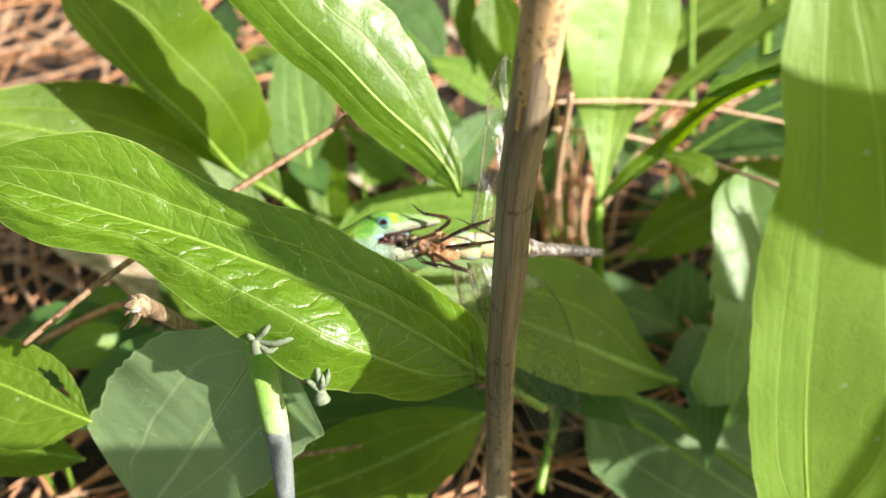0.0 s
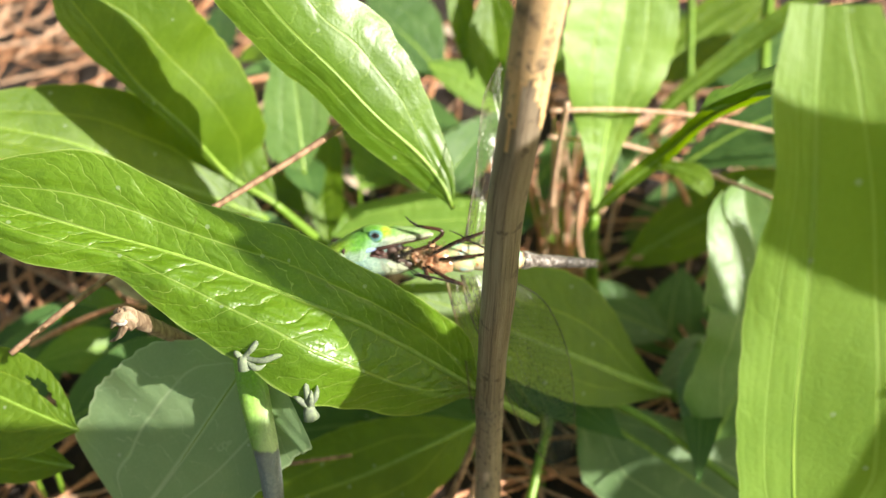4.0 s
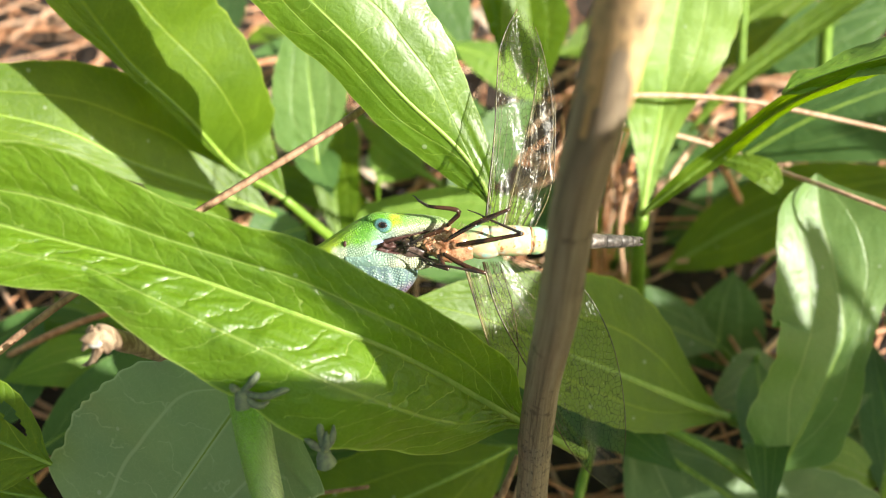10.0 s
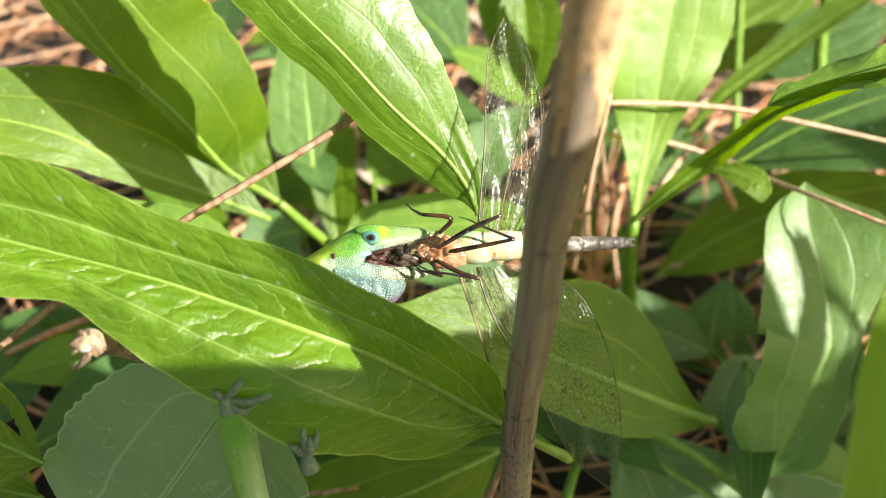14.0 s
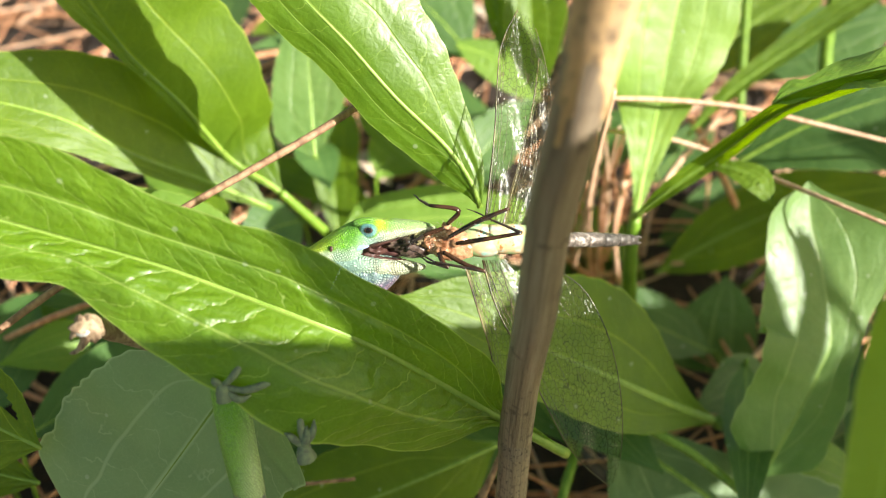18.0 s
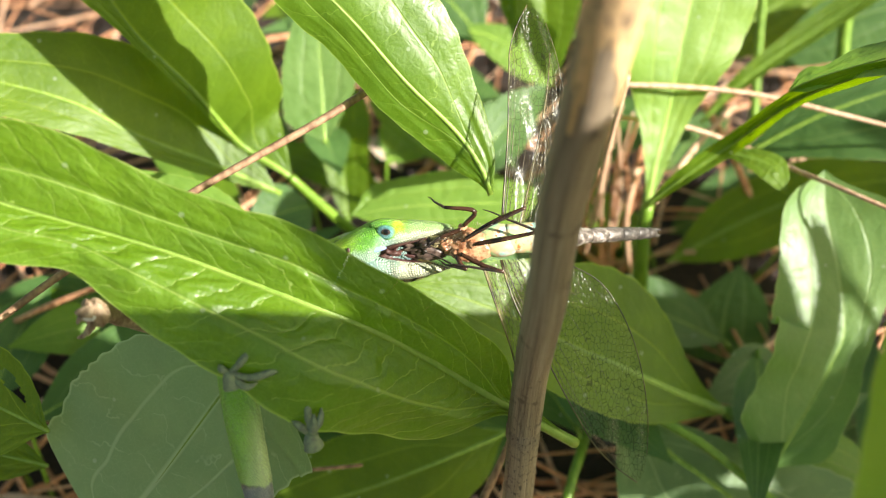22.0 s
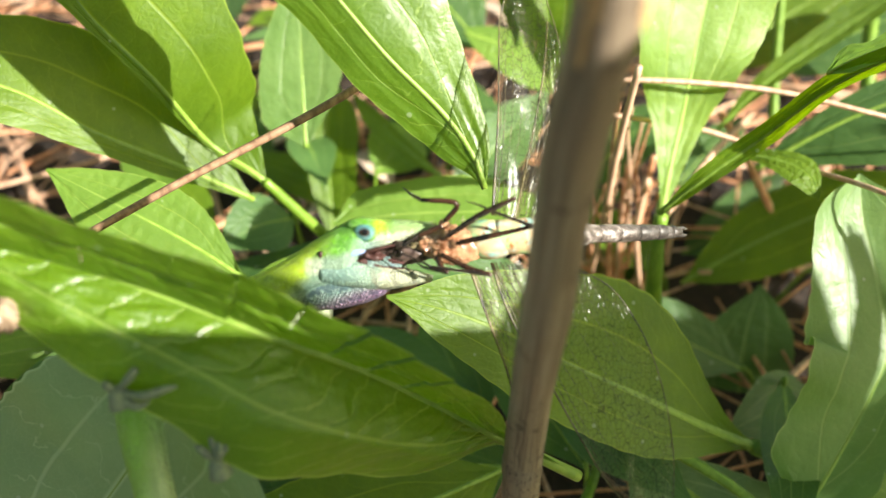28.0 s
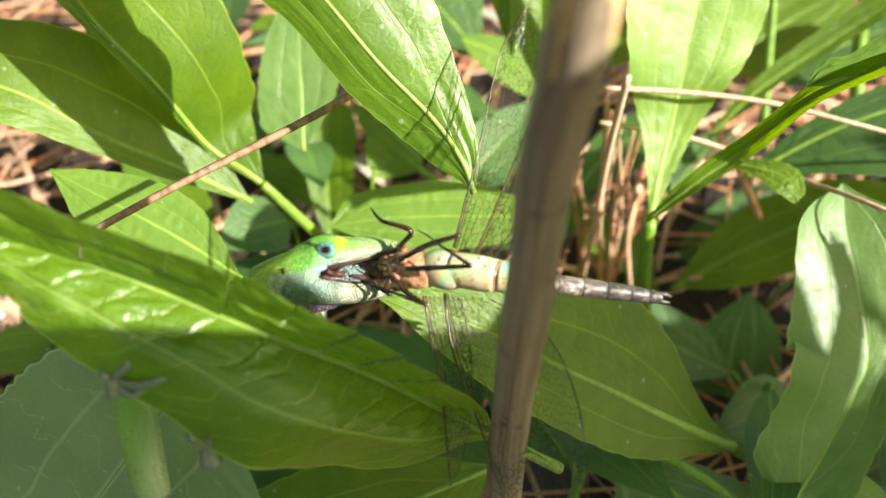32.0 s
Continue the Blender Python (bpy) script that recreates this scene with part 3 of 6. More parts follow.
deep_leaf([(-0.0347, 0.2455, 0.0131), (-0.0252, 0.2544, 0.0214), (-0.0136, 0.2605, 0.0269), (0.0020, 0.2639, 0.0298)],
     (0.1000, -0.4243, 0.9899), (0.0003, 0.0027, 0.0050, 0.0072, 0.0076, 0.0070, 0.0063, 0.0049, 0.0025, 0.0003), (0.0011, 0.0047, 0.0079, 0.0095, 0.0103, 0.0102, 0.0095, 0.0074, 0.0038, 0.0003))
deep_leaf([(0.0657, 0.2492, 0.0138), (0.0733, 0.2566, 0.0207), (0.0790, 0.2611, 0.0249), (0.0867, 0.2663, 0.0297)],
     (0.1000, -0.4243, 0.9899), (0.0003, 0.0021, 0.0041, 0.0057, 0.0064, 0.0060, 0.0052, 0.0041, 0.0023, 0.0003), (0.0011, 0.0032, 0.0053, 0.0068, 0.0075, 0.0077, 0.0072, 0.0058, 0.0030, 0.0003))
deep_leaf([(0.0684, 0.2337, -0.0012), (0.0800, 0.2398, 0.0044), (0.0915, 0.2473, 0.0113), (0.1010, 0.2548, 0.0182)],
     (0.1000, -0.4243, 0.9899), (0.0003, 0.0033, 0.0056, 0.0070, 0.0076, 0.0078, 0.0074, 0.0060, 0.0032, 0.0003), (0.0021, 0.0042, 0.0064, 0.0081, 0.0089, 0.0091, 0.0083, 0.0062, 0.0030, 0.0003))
leaf("bright green leaf close by, hanging from above",
     [(0.0552, 0.0534, 0.1013), (0.0512, 0.0607, 0.1157), (0.0483, 0.0673, 0.1311), (0.0473, 0.0735, 0.1445), (0.0461, 0.0794, 0.1574), (0.0447, 0.0863, 0.1698), (0.0448, 0.0926, 0.1779)],
     (-0.1000, -0.7778, 0.6364), (0.0004, 0.0050, 0.0071, 0.0076, 0.0077, 0.0075, 0.0064, 0.0047, 0.0052, 0.0040), (0.0004, 0.0110, 0.0180, 0.0210, 0.0208, 0.0190, 0.0165, 0.0140, 0.0110, 0.0060),
     LEAF_NEAR, [(0.0889, 0.0582, 0.0000), (0.0591, 0.0496, 0.0901)], 0.0005, seed=19, wave=0.1, puff=0.0001, fold=(0.12, 0.1))
leaf("pale leaf lying low behind the long leaf",
     [(-0.0404, 0.1431, 0.0736), (-0.0510, 0.1469, 0.0781), (-0.0633, 0.1506, 0.0826), (-0.0789, 0.1548, 0.0878)],
     (0.1000, -0.4243, 0.9899), (0.0003, 0.0059, 0.0079, 0.0088, 0.0092, 0.0093, 0.0085, 0.0063, 0.0031, 0.0003), (0.0003, 0.0028, 0.0054, 0.0074, 0.0082, 0.0079, 0.0068, 0.0051, 0.0030, 0.0003), LEAF_MID, seed=29)
leaf("pale green leaf low behind the lizard's neck",
     [(-0.0220, 0.1545, 0.0699), (-0.0310, 0.1522, 0.0681), (-0.0411, 0.1487, 0.0651)],
     (0.0000, -0.4243, 0.9899), (0.0003, 0.0060, 0.0063, 0.0064, 0.0062, 0.0057, 0.0046, 0.0032, 0.0015, 0.0003), (0.0025, 0.0027, 0.0030, 0.0032, 0.0034, 0.0034, 0.0035, 0.0033, 0.0026, 0.0003), LEAF_MID, seed=30)
leaf("bluish green leaf of a farther plant",
     [(0.0014, 0.2598, 0.0535), (-0.0082, 0.2674, 0.0611), (-0.0177, 0.2737, 0.0674), (-0.0272, 0.2813, 0.0750)],
     (0.0000, -0.5657, 0.8485), (0.0011, 0.0044, 0.0072, 0.0085, 0.0090, 0.0088, 0.0076, 0.0054, 0.0026, 0.0003), (0.0003, 0.0040, 0.0084, 0.0121, 0.0147, 0.0155, 0.0145, 0.0110, 0.0056, 0.0003), LEAF_DULL_SHADED, seed=31)
leaf("pale yellow green leaf in full sun",
     [(-0.0041, 0.2544, 0.0623), (0.0048, 0.2528, 0.0605), (0.0138, 0.2493, 0.0569), (0.0230, 0.2432, 0.0508)],
     (0.1000, -0.5657, 0.8485), (0.0020, 0.0032, 0.0045, 0.0056, 0.0066, 0.0070, 0.0058, 0.0038, 0.0018, 0.0003), (0.0003, 0.0036, 0.0054, 0.0064, 0.0069, 0.0070, 0.0065, 0.0054, 0.0029, 0.0003), LEAF_MID, seed=32)
leaf("bright green upright leaf beside the dead stem",
     [(0.0205, 0.2269, 0.0630), (0.0182, 0.2334, 0.0740), (0.0167, 0.2398, 0.0847), (0.0144, 0.2492, 0.0985)],
     (0.0000, -0.7071, 0.7071), (0.0003, 0.0024, 0.0047, 0.0065, 0.0080, 0.0083, 0.0071, 0.0049, 0.0024, 0.0003), (0.0003, 0.0031, 0.0058, 0.0080, 0.0100, 0.0105, 0.0089, 0.0061, 0.0030, 0.0003), LEAF, seed=33, fold=(0.3, 0.3))
leaf("narrow green leaf beside the notched leaf",
     [(0.0103, 0.2348, 0.0709), (0.0074, 0.2427, 0.0808), (0.0045, 0.2505, 0.0907), (0.0024, 0.2581, 0.1004)],
     (0.0000, -0.7071, 0.7071), (0.0003, 0.0011, 0.0023, 0.0031, 0.0034, 0.0032, 0.0028, 0.0021, 0.0010, 0.0003), (0.0003, 0.0018, 0.0035, 0.0046, 0.0051, 0.0052, 0.0047, 0.0035, 0.0017, 0.0003), LEAF, seed=34, fold=(0.3, 0.3))
leaf("long narrow leaf seen on edge beyond the pale leaf",
     [(0.0643, 0.2219, 0.0570), (0.0754, 0.2277, 0.0692), (0.0939, 0.2348, 0.0825), (0.1071, 0.2384, 0.0925), (0.1226, 0.2427, 0.1031)],
     (0.0000, -0.5657, 0.8485), (0.0003, 0.0017, 0.0028, 0.0035, 0.0040, 0.0043, 0.0045, 0.0040, 0.0022, 0.0003), (0.0006, 0.0013, 0.0019, 0.0022, 0.0023, 0.0024, 0.0022, 0.0017, 0.0009, 0.0003), LEAF, seed=35, fold=(0.2, 0.2))
leaf("leaf behind the stalks, shade in its colour",
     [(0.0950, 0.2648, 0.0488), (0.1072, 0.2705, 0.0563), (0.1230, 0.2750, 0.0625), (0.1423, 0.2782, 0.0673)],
     (0.0000, -0.4950, 0.9192), (0.0003, 0.0039, 0.0057, 0.0079, 0.0093, 0.0101, 0.0097, 0.0075, 0.0038, 0.0003), (0.0023, 0.0065, 0.0097, 0.0117, 0.0131, 0.0135, 0.0123, 0.0091, 0.0045, 0.0003), LEAF_DULL_SHADED, seed=61)
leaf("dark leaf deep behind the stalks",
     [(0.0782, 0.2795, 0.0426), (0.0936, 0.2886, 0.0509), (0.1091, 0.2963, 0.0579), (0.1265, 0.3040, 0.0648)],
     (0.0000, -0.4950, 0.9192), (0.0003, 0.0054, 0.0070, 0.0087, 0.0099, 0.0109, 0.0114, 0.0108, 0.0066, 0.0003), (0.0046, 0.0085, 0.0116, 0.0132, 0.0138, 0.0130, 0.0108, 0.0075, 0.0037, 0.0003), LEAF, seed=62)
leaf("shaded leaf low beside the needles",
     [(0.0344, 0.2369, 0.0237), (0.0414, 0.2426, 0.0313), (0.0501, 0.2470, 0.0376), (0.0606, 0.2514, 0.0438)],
     (0.0000, -0.4950, 0.9192), (0.0003, 0.0023, 0.0044, 0.0065, 0.0073, 0.0074, 0.0069, 0.0055, 0.0029, 0.0003), (0.0022, 0.0054, 0.0077, 0.0088, 0.0092, 0.0088, 0.0074, 0.0053, 0.0026, 0.0003), LEAF_DULL_SHADED, seed=63)
leaf("small leaf in the litter beside a dry stalk",
     [(-0.1166, 0.1476, 0.0392), (-0.1054, 0.1510, 0.0422), (-0.0956, 0.1544, 0.0452)],
     (0.0000, -0.4243, 0.9899), (0.0003, 0.0035, 0.0043, 0.0051, 0.0057, 0.0058, 0.0052, 0.0038, 0.0018, 0.0003), (0.0030, 0.0038, 0.0047, 0.0056, 0.0062, 0.0062, 0.0052, 0.0036, 0.0017, 0.0003), LEAF, None, 0.0004, seed=36)
leaf("small round leaf in the litter",
     [(-0.0957, 0.1394, 0.0376), (-0.0876, 0.1446, 0.0425), (-0.0768, 0.1500, 0.0473)],
     (0.0000, -0.4243, 0.9899), (0.0003, 0.0022, 0.0041, 0.0058, 0.0067, 0.0061, 0.0047, 0.0031, 0.0015, 0.0003), (0.0008, 0.0028, 0.0048, 0.0061, 0.0066, 0.0061, 0.0050, 0.0034, 0.0016, 0.0003), LEAF_DULL_SHADED, None, 0.0004, seed=37)
for points, r in (([(0.0901, 0.2497, 0.0345), (0.0885, 0.2630, 0.0542), (0.0865, 0.2768, 0.0786)], 0.0016), ([(0.1136, 0.2519, 0.0497), (0.1113, 0.2605, 0.0650), (0.1096, 0.2690, 0.0871)], 0.0022),
                  ([(0.0431, 0.1335, 0.0420), (0.0556, 0.1272, 0.0398), (0.0678, 0.1193, 0.0360), (0.0817, 0.1092, 0.0315)], 0.0012), ([(0.0249, 0.1134, 0.0232), (0.0284, 0.1255, 0.0278), (0.0319, 0.1361, 0.0282), (0.0363, 0.1527, 0.0260)], 0.0013)):
    rod("stalk", "smooth light green leaf stalk", "stalk", points, [r, r * 0.9, r * 0.8], STEM, "leaf stalks")


# ---- the leaf that the lizard clings to ----
def clasped_leaf():
    ribs, up, left, right = ([(0.0218, 0.1054, 0.0738), (0.0067, 0.1046, 0.0874), (-0.0017, 0.1039, 0.0960), (-0.0096, 0.1023, 0.1051), (-0.0146, 0.1014, 0.1099), (-0.0189, 0.1010, 0.1130), (-0.0249, 0.1017, 0.1153), (-0.0333, 0.1032, 0.1176), (-0.0414, 0.1042, 0.1203), (-0.0494, 0.1049, 0.1225), (-0.0573, 0.1054, 0.1246), (-0.0649, 0.1059, 0.1267), (-0.0764, 0.1071, 0.1295), (-0.0900, 0.1081, 0.1323)],
     (0.0000, -0.5657, 0.8485), (0.0005, 0.0008, 0.0019, 0.0103, 0.0129, 0.0150, 0.0158, 0.0137, 0.0121, 0.0097, 0.0062, 0.0075, 0.0077, 0.0042, 0.0003), (0.0003, 0.0013, 0.0023, 0.0067, 0.0075, 0.0078, 0.0081, 0.0093, 0.0086, 0.0084, 0.0100, 0.0107, 0.0081, 0.0040, 0.0003))
    at = Vector(ribs[0])
    th = thing("leaf", "long glossy green leaf that the lizard clings to", "leaf", "broad leaves", at=at)
    local = [Vector(p) - at for p in ribs]
    shape = dict(wave=0.03, seed=1, nu=170, nv=20, puff=0.00045)
    right = tuple(w * 1.038 for w in right)
    upv = Vector(up).normalized()
    rib = glide(local, 170)
    cuts = (0, 8, 16, 24, 32, 42, 51, 60, 68, 76, 85, 95, 108, 170)
    folding = []
    for name, side, folds, bend in (("upper_blade", 1, (0.1, 0.664), 0.0), ("lower_blade", -1, (0.62, 0.1), 1.3)):
        for first, last in zip(cuts, cuts[1:]) if side > 0 else ((0, 171),):
            bm = blade(bmesh.new(), local, up, left, right, fold=folds, bend=bend, sides=(side,), cut=lambda u, v: not first - 0.5 < u * 170 < last - 0.5, **shape)
            bmesh.ops.delete(bm, geom=[v for v in bm.verts if not v.link_faces], context="VERTS")
            piece = part(name, bm, LEAF_WAXY, th)
            folding.append((piece, side, rib[(first + last) // 2], (rib[min(last + 16, 140)] - rib[max(first - 16, 0)]).normalized()))
    part("midrib", tube(bmesh.new(), [p - upv * 0.0003 for p in local], [0.001, 0.0006, 0.0004, 0.0003], 8, 80, up=up), RIB, th)
    return th, folding


CLASPED, CLASPED_FOLDS = clasped_leaf()

# ---- stick, twigs, needles ----
def stick_material(name, deep, mid, light):
    n = Nodes(name)
    uv = n.coords("UV")
    obj = n.coords("Object")
    streak = n.maths("ADD", n.maths("MULTIPLY", n.noise(n.scaled(uv, (12.0, 5.0, 1.0)), 1.0, 6.0, 0.75), 0.55), n.maths("MULTIPLY", n.noise(n.scaled(uv, (70.0, 9.0, 1.0)), 1.0, 5.0, 0.7), 0.45))
    blot = n.noise(obj, 260.0, 5.0, 0.65)
    wide = n.noise(obj, 70.0, 3.0)
    col = n.ramp(streak, [(0.38, deep), (0.5, mid), (0.63, light)])
    col = n.mix(n.maths("MULTIPLY", n.smooth(wide, 0.45, 0.65), 0.35), col, (0.3, 0.22, 0.15))
    col = n.mix(n.maths("MULTIPLY", n.smooth(blot, 0.56, 0.68), 0.8), col, (0.1, 0.07, 0.05))
    speck = n.noise(n.scaled(obj, (1.0, 1.0, 0.6)), 1500.0, 3.0, 0.6)
    low = n.add("SeparateXYZ", {0: uv}).node.outputs[1]
    col = n.mix(n.maths("MULTIPLY", n.maths("MULTIPLY", n.smooth(speck, 0.58, 0.66), n.smooth(low, 0.62, 0.4)), 0.8), col, (0.06, 0.045, 0.035))
    return n.finish(col, 0.75, normal=n.bump(n.maths("ADD", streak, n.maths("MULTIPLY", blot, 0.5)), 0.9, 0.0006))


def wrap(bm, points, radii, sides, n, span=(0.0, 1.0), arc=(0.0, 1.0), proud=0.0, wobble=0.06, ragged=0):
    """Bark round a rod, with a map along and around it; span and arc cut a piece out of it."""
    c = glide(points, n)
    uvs = bm.loops.layers.uv.new("UVMap")
    i0, i1 = int(span[0] * n), int(span[1] * n)
    rows = []
    for i in range(i0, i1 + 1):
        t = (c[min(i + 1, n)] - c[max(i - 1, 0)]).normalized()
        a = t.cross(Vector((0, 1, 0.3))).normalized()
        b = a.cross(t)
        f = i / n * (len(radii) - 1)
        k = min(int(f), len(radii) - 2)
        r = radii[k] + (radii[k + 1] - radii[k]) * (f - k) + proud
        row = []
        for s in range(sides + 1):
            w = 2 * math.pi * (arc[0] + (arc[1] - arc[0]) * s / sides)
            q = Vector((math.cos(w) * 1.5, math.sin(w) * 1.5, i * 0.11))
            rr = r * (1 + wobble * noise.noise(q) + 0.25 * wobble * math.sin(w * 9 + i * 0.02))
            row.append(bm.verts.new(c[i] + a * math.cos(w) * rr + b * math.sin(w) * rr))
        rows.append(row)
    for i in range(len(rows) - 1):
        for s in range(sides):
            if i < ragged * (0.5 + noise.noise(Vector((math.cos(s * 6.28 / sides) * 1.4, math.sin(s * 6.28 / sides) * 1.4, 7.0)))):
                continue
            f = bm.faces.new((rows[i][s], rows[i][s + 1], rows[i + 1][s + 1], rows[i + 1][s]))
            for loop, (du, dv) in zip(f.loops, ((0, 0), (0, 1), (1, 1), (1, 0))):
                loop[uvs].uv = ((s + dv) / sides, (i + du) / n)
    return bm


def dead_stem():
    pts = [Vector(p) for p in ((0.0118, 0.0922, 0.0476), (0.0117, 0.0941, 0.0633), (0.0115, 0.0971, 0.0742), (0.0110, 0.1003, 0.0988), (0.0108, 0.0966, 0.1228), (0.0108, 0.0965, 0.1426), (0.0116, 0.0956, 0.1561), (0.0121, 0.0949, 0.1671), (0.0130, 0.0953, 0.1791))]
    pts = [Vector((pts[0].x - 0.004, pts[0].y + 0.01, 0.0))] + pts
    th = thing("dead_stem", "dry brown upright plant stem, peeled near its top", "stem", at=pts[0])
    local = [p - pts[0] for p in pts]
    radii = [0.003, 0.0028, 0.0027, 0.0027, 0.0028, 0.0029]
    part("shaft", wrap(bmesh.new(), local, radii, 28, 160), stick_material("dead_stem", (0.14, 0.1, 0.065), (0.33, 0.25, 0.165), (0.47, 0.38, 0.265)), th)
    part("peeled_wood", wrap(bmesh.new(), local, radii, 30, 160, (0.84, 1.0), (0.0, 1.0), 0.00012, 0.06, 22), stick_material("peeled_wood", (0.66, 0.39, 0.14), (0.8, 0.52, 0.25), (0.85, 0.64, 0.38)), th, "orange tan peeled wood")
    part("node", wrap(bmesh.new(), local, [r * 1.025 for r in radii], 24, 160, (0.485, 0.5), (0.0, 1.0), 0.0, 0.1), stick_material("stem_node", (0.12, 0.09, 0.06), (0.26, 0.2, 0.14), (0.4, 0.32, 0.24)), th, "dark swollen leaf node")


dead_stem()
TWIG_THING = rod("twig", "thin brown twig lying across the leaves", "twig", [(-0.0188, 0.1469, 0.1190), (-0.0276, 0.1397, 0.1165), (-0.0475, 0.1259, 0.1108), (-0.0650, 0.1125, 0.1052), (-0.0782, 0.1009, 0.1000)], [0.0007, 0.00065, 0.0006], TWIG)


# ---- litter ----
def pine_needle(points, r, mat):
    rod("pine_needle", "dry brown pine needle", "needle", points, [r, r, r * 0.7], mat, "pine needles", 6)


pine_needle([(0.0296, 0.1910, 0.0907), (0.0492, 0.1941, 0.0889), (0.0679, 0.1961, 0.0862), (0.0865, 0.1949, 0.0831), (0.1161, 0.1938, 0.0771)], 0.0006, STRAW)
pine_needle([(0.0306, 0.1939, 0.0796), (0.0528, 0.1984, 0.0736), (0.0690, 0.1954, 0.0702), (0.0746, 0.1792, 0.0781), (0.0793, 0.1654, 0.0855), (0.0979, 0.1523, 0.0863)], 0.0006, STRAW)
pine_needle([(0.0323, 0.1810, 0.1004), (0.0322, 0.1848, 0.0778), (0.0326, 0.1867, 0.0588), (0.0335, 0.1930, 0.0301)], 0.0008, STRAW)
pine_needle([(0.0326, 0.2019, 0.0803), (0.0340, 0.1991, 0.0637), (0.0373, 0.2002, 0.0369)], 0.0006, STRAW)
pine_needle([(0.0675, 0.2336, 0.0543), (0.0780, 0.2238, 0.0418), (0.0945, 0.2100, 0.0170)], 0.0011, NEEDLE)
pine_needle([(0.0790, 0.2419, 0.0481), (0.0616, 0.2127, 0.0551), (0.0457, 0.1820, 0.0608)], 0.0009, STRAW)
pine_needle([(0.0481, 0.2160, 0.0518), (0.0465, 0.2089, 0.0381), (0.0458, 0.2082, 0.0166)], 0.0008, NEEDLE)
pine_needle([(0.0432, 0.2222, 0.0440), (0.0428, 0.2135, 0.0287), (0.0467, 0.2110, 0.0054)], 0.0008, NEEDLE)
pine_needle([(0.0448, 0.2037, 0.0539), (0.0446, 0.2005, 0.0370), (0.0515, 0.1994, 0.0080)], 0.0008, STRAW)
pine_needle([(0.0021, 0.1016, 0.0374), (0.0066, 0.1066, 0.0495), (0.0109, 0.1145, 0.0574)], 0.0009, TWIG)
pine_needle([(0.0084, 0.1041, 0.0329), (0.0104, 0.1092, 0.0451), (0.0125, 0.1140, 0.0569)], 0.0006, STRAW)
pine_needle([(-0.0702, 0.0997, 0.0429), (-0.0505, 0.1048, 0.0480), (-0.0356, 0.1100, 0.0461), (-0.0199, 0.1144, 0.0435)], 0.0006, TWIG)
pine_needle([(-0.1080, 0.1452, 0.0456), (-0.0939, 0.1463, 0.0538), (-0.0810, 0.1461, 0.0606), (-0.0737, 0.1462, 0.0608)], 0.0008, NEEDLE)
pine_needle([(-0.1402, 0.2684, 0.0380), (-0.1028, 0.2687, 0.0372), (-0.0714, 0.2744, 0.0418), (-0.0536, 0.2861, 0.0387)], 0.0012, NEEDLE)


# a loose tuft of needles that leans against the leaf bases
tuft = random.Random(12)
for k in range(16):
    foot = Vector((tuft.uniform(0.036, 0.05), tuft.uniform(0.203, 0.222), 0.002))
    tip = Vector((tuft.uniform(0.024, 0.06), tuft.uniform(0.206, 0.226), tuft.uniform(0.045, 0.075)))
    pine_needle([foot, foot.lerp(tip, 0.5) + Vector((tuft.uniform(-0.003, 0.003), 0.002, 0)), tip], tuft.uniform(0.0003, 0.00055), NEEDLE if k % 3 else STRAW)


def build_straw():
    """Pine straw that covers the ground, and the dead bits among it."""
    rnd = random.Random(5)
    for name, count, mat, label, shade in (("pine_straw", 1500, NEEDLE, "reddish brown pine straw strewn over the soil", 0.0), ("bleached_straw", 700, STRAW, "bleached straw strewn over the soil", 0.002)):
        bm = bmesh.new()
        for _ in range(count):
            x, y = rnd.uniform(-0.55, 0.5), 0.06 + 0.9 * rnd.random() ** 1.5
            a, ln, r = rnd.gauss(0.9, 0.8), rnd.uniform(0.03, 0.075), rnd.uniform(0.0004, 0.001)
            d = Vector((math.cos(a), math.sin(a), rnd.uniform(-0.12, 0.12)))
            mid = Vector((x, y, 0.003 + shade + rnd.random() * 0.01))
            bend = Vector((-d.y, d.x, 0)) * ln * rnd.uniform(-0.25, 0.25)
            tube(bm, [mid - d * ln, mid + bend, mid + d * ln], [r, r, r * 0.5], 4, 5)
        tagged(new(name, finish_mesh(bm, name, mat)), label, "litter", kind="stuff")


build_straw()


def dry_leaf_material():
    n = Nodes("dead_leaf")
    obj = n.coords("Object")
    k = n.noise(n.scaled(obj, (0.3, 1.0, 1.0)), 500.0, 5.0, 0.65)
    col = n.ramp(k, [(0.3, (0.3, 0.2, 0.13)), (0.55, (0.6, 0.47, 0.36)), (0.75, (0.75, 0.64, 0.52))])
    return n.finish(col, 0.7, normal=n.bump(k, 0.6, 0.0006))


DEAD = dry_leaf_material()
leaf("curled pale dead leaf on the pine straw", [(-0.1245, 0.1920, 0.0428), (-0.1158, 0.1877, 0.0386), (-0.1036, 0.1842, 0.0351), (-0.0931, 0.1797, 0.0306), (-0.0867, 0.1760, 0.0269)],
     (0.1000, -0.4243, 0.9899), (0.0011, 0.0041, 0.0050, 0.0049, 0.0047, 0.0063, 0.0074, 0.0060, 0.0035, 0.0003), (0.0003, 0.0016, 0.0030, 0.0034, 0.0034, 0.0034, 0.0037, 0.0040, 0.0030, 0.0003), DEAD, None, 0.0004, group="dead leaves", seed=41, curl=(0.4, 0.3), wave=0.1)
rnd = random.Random(9)
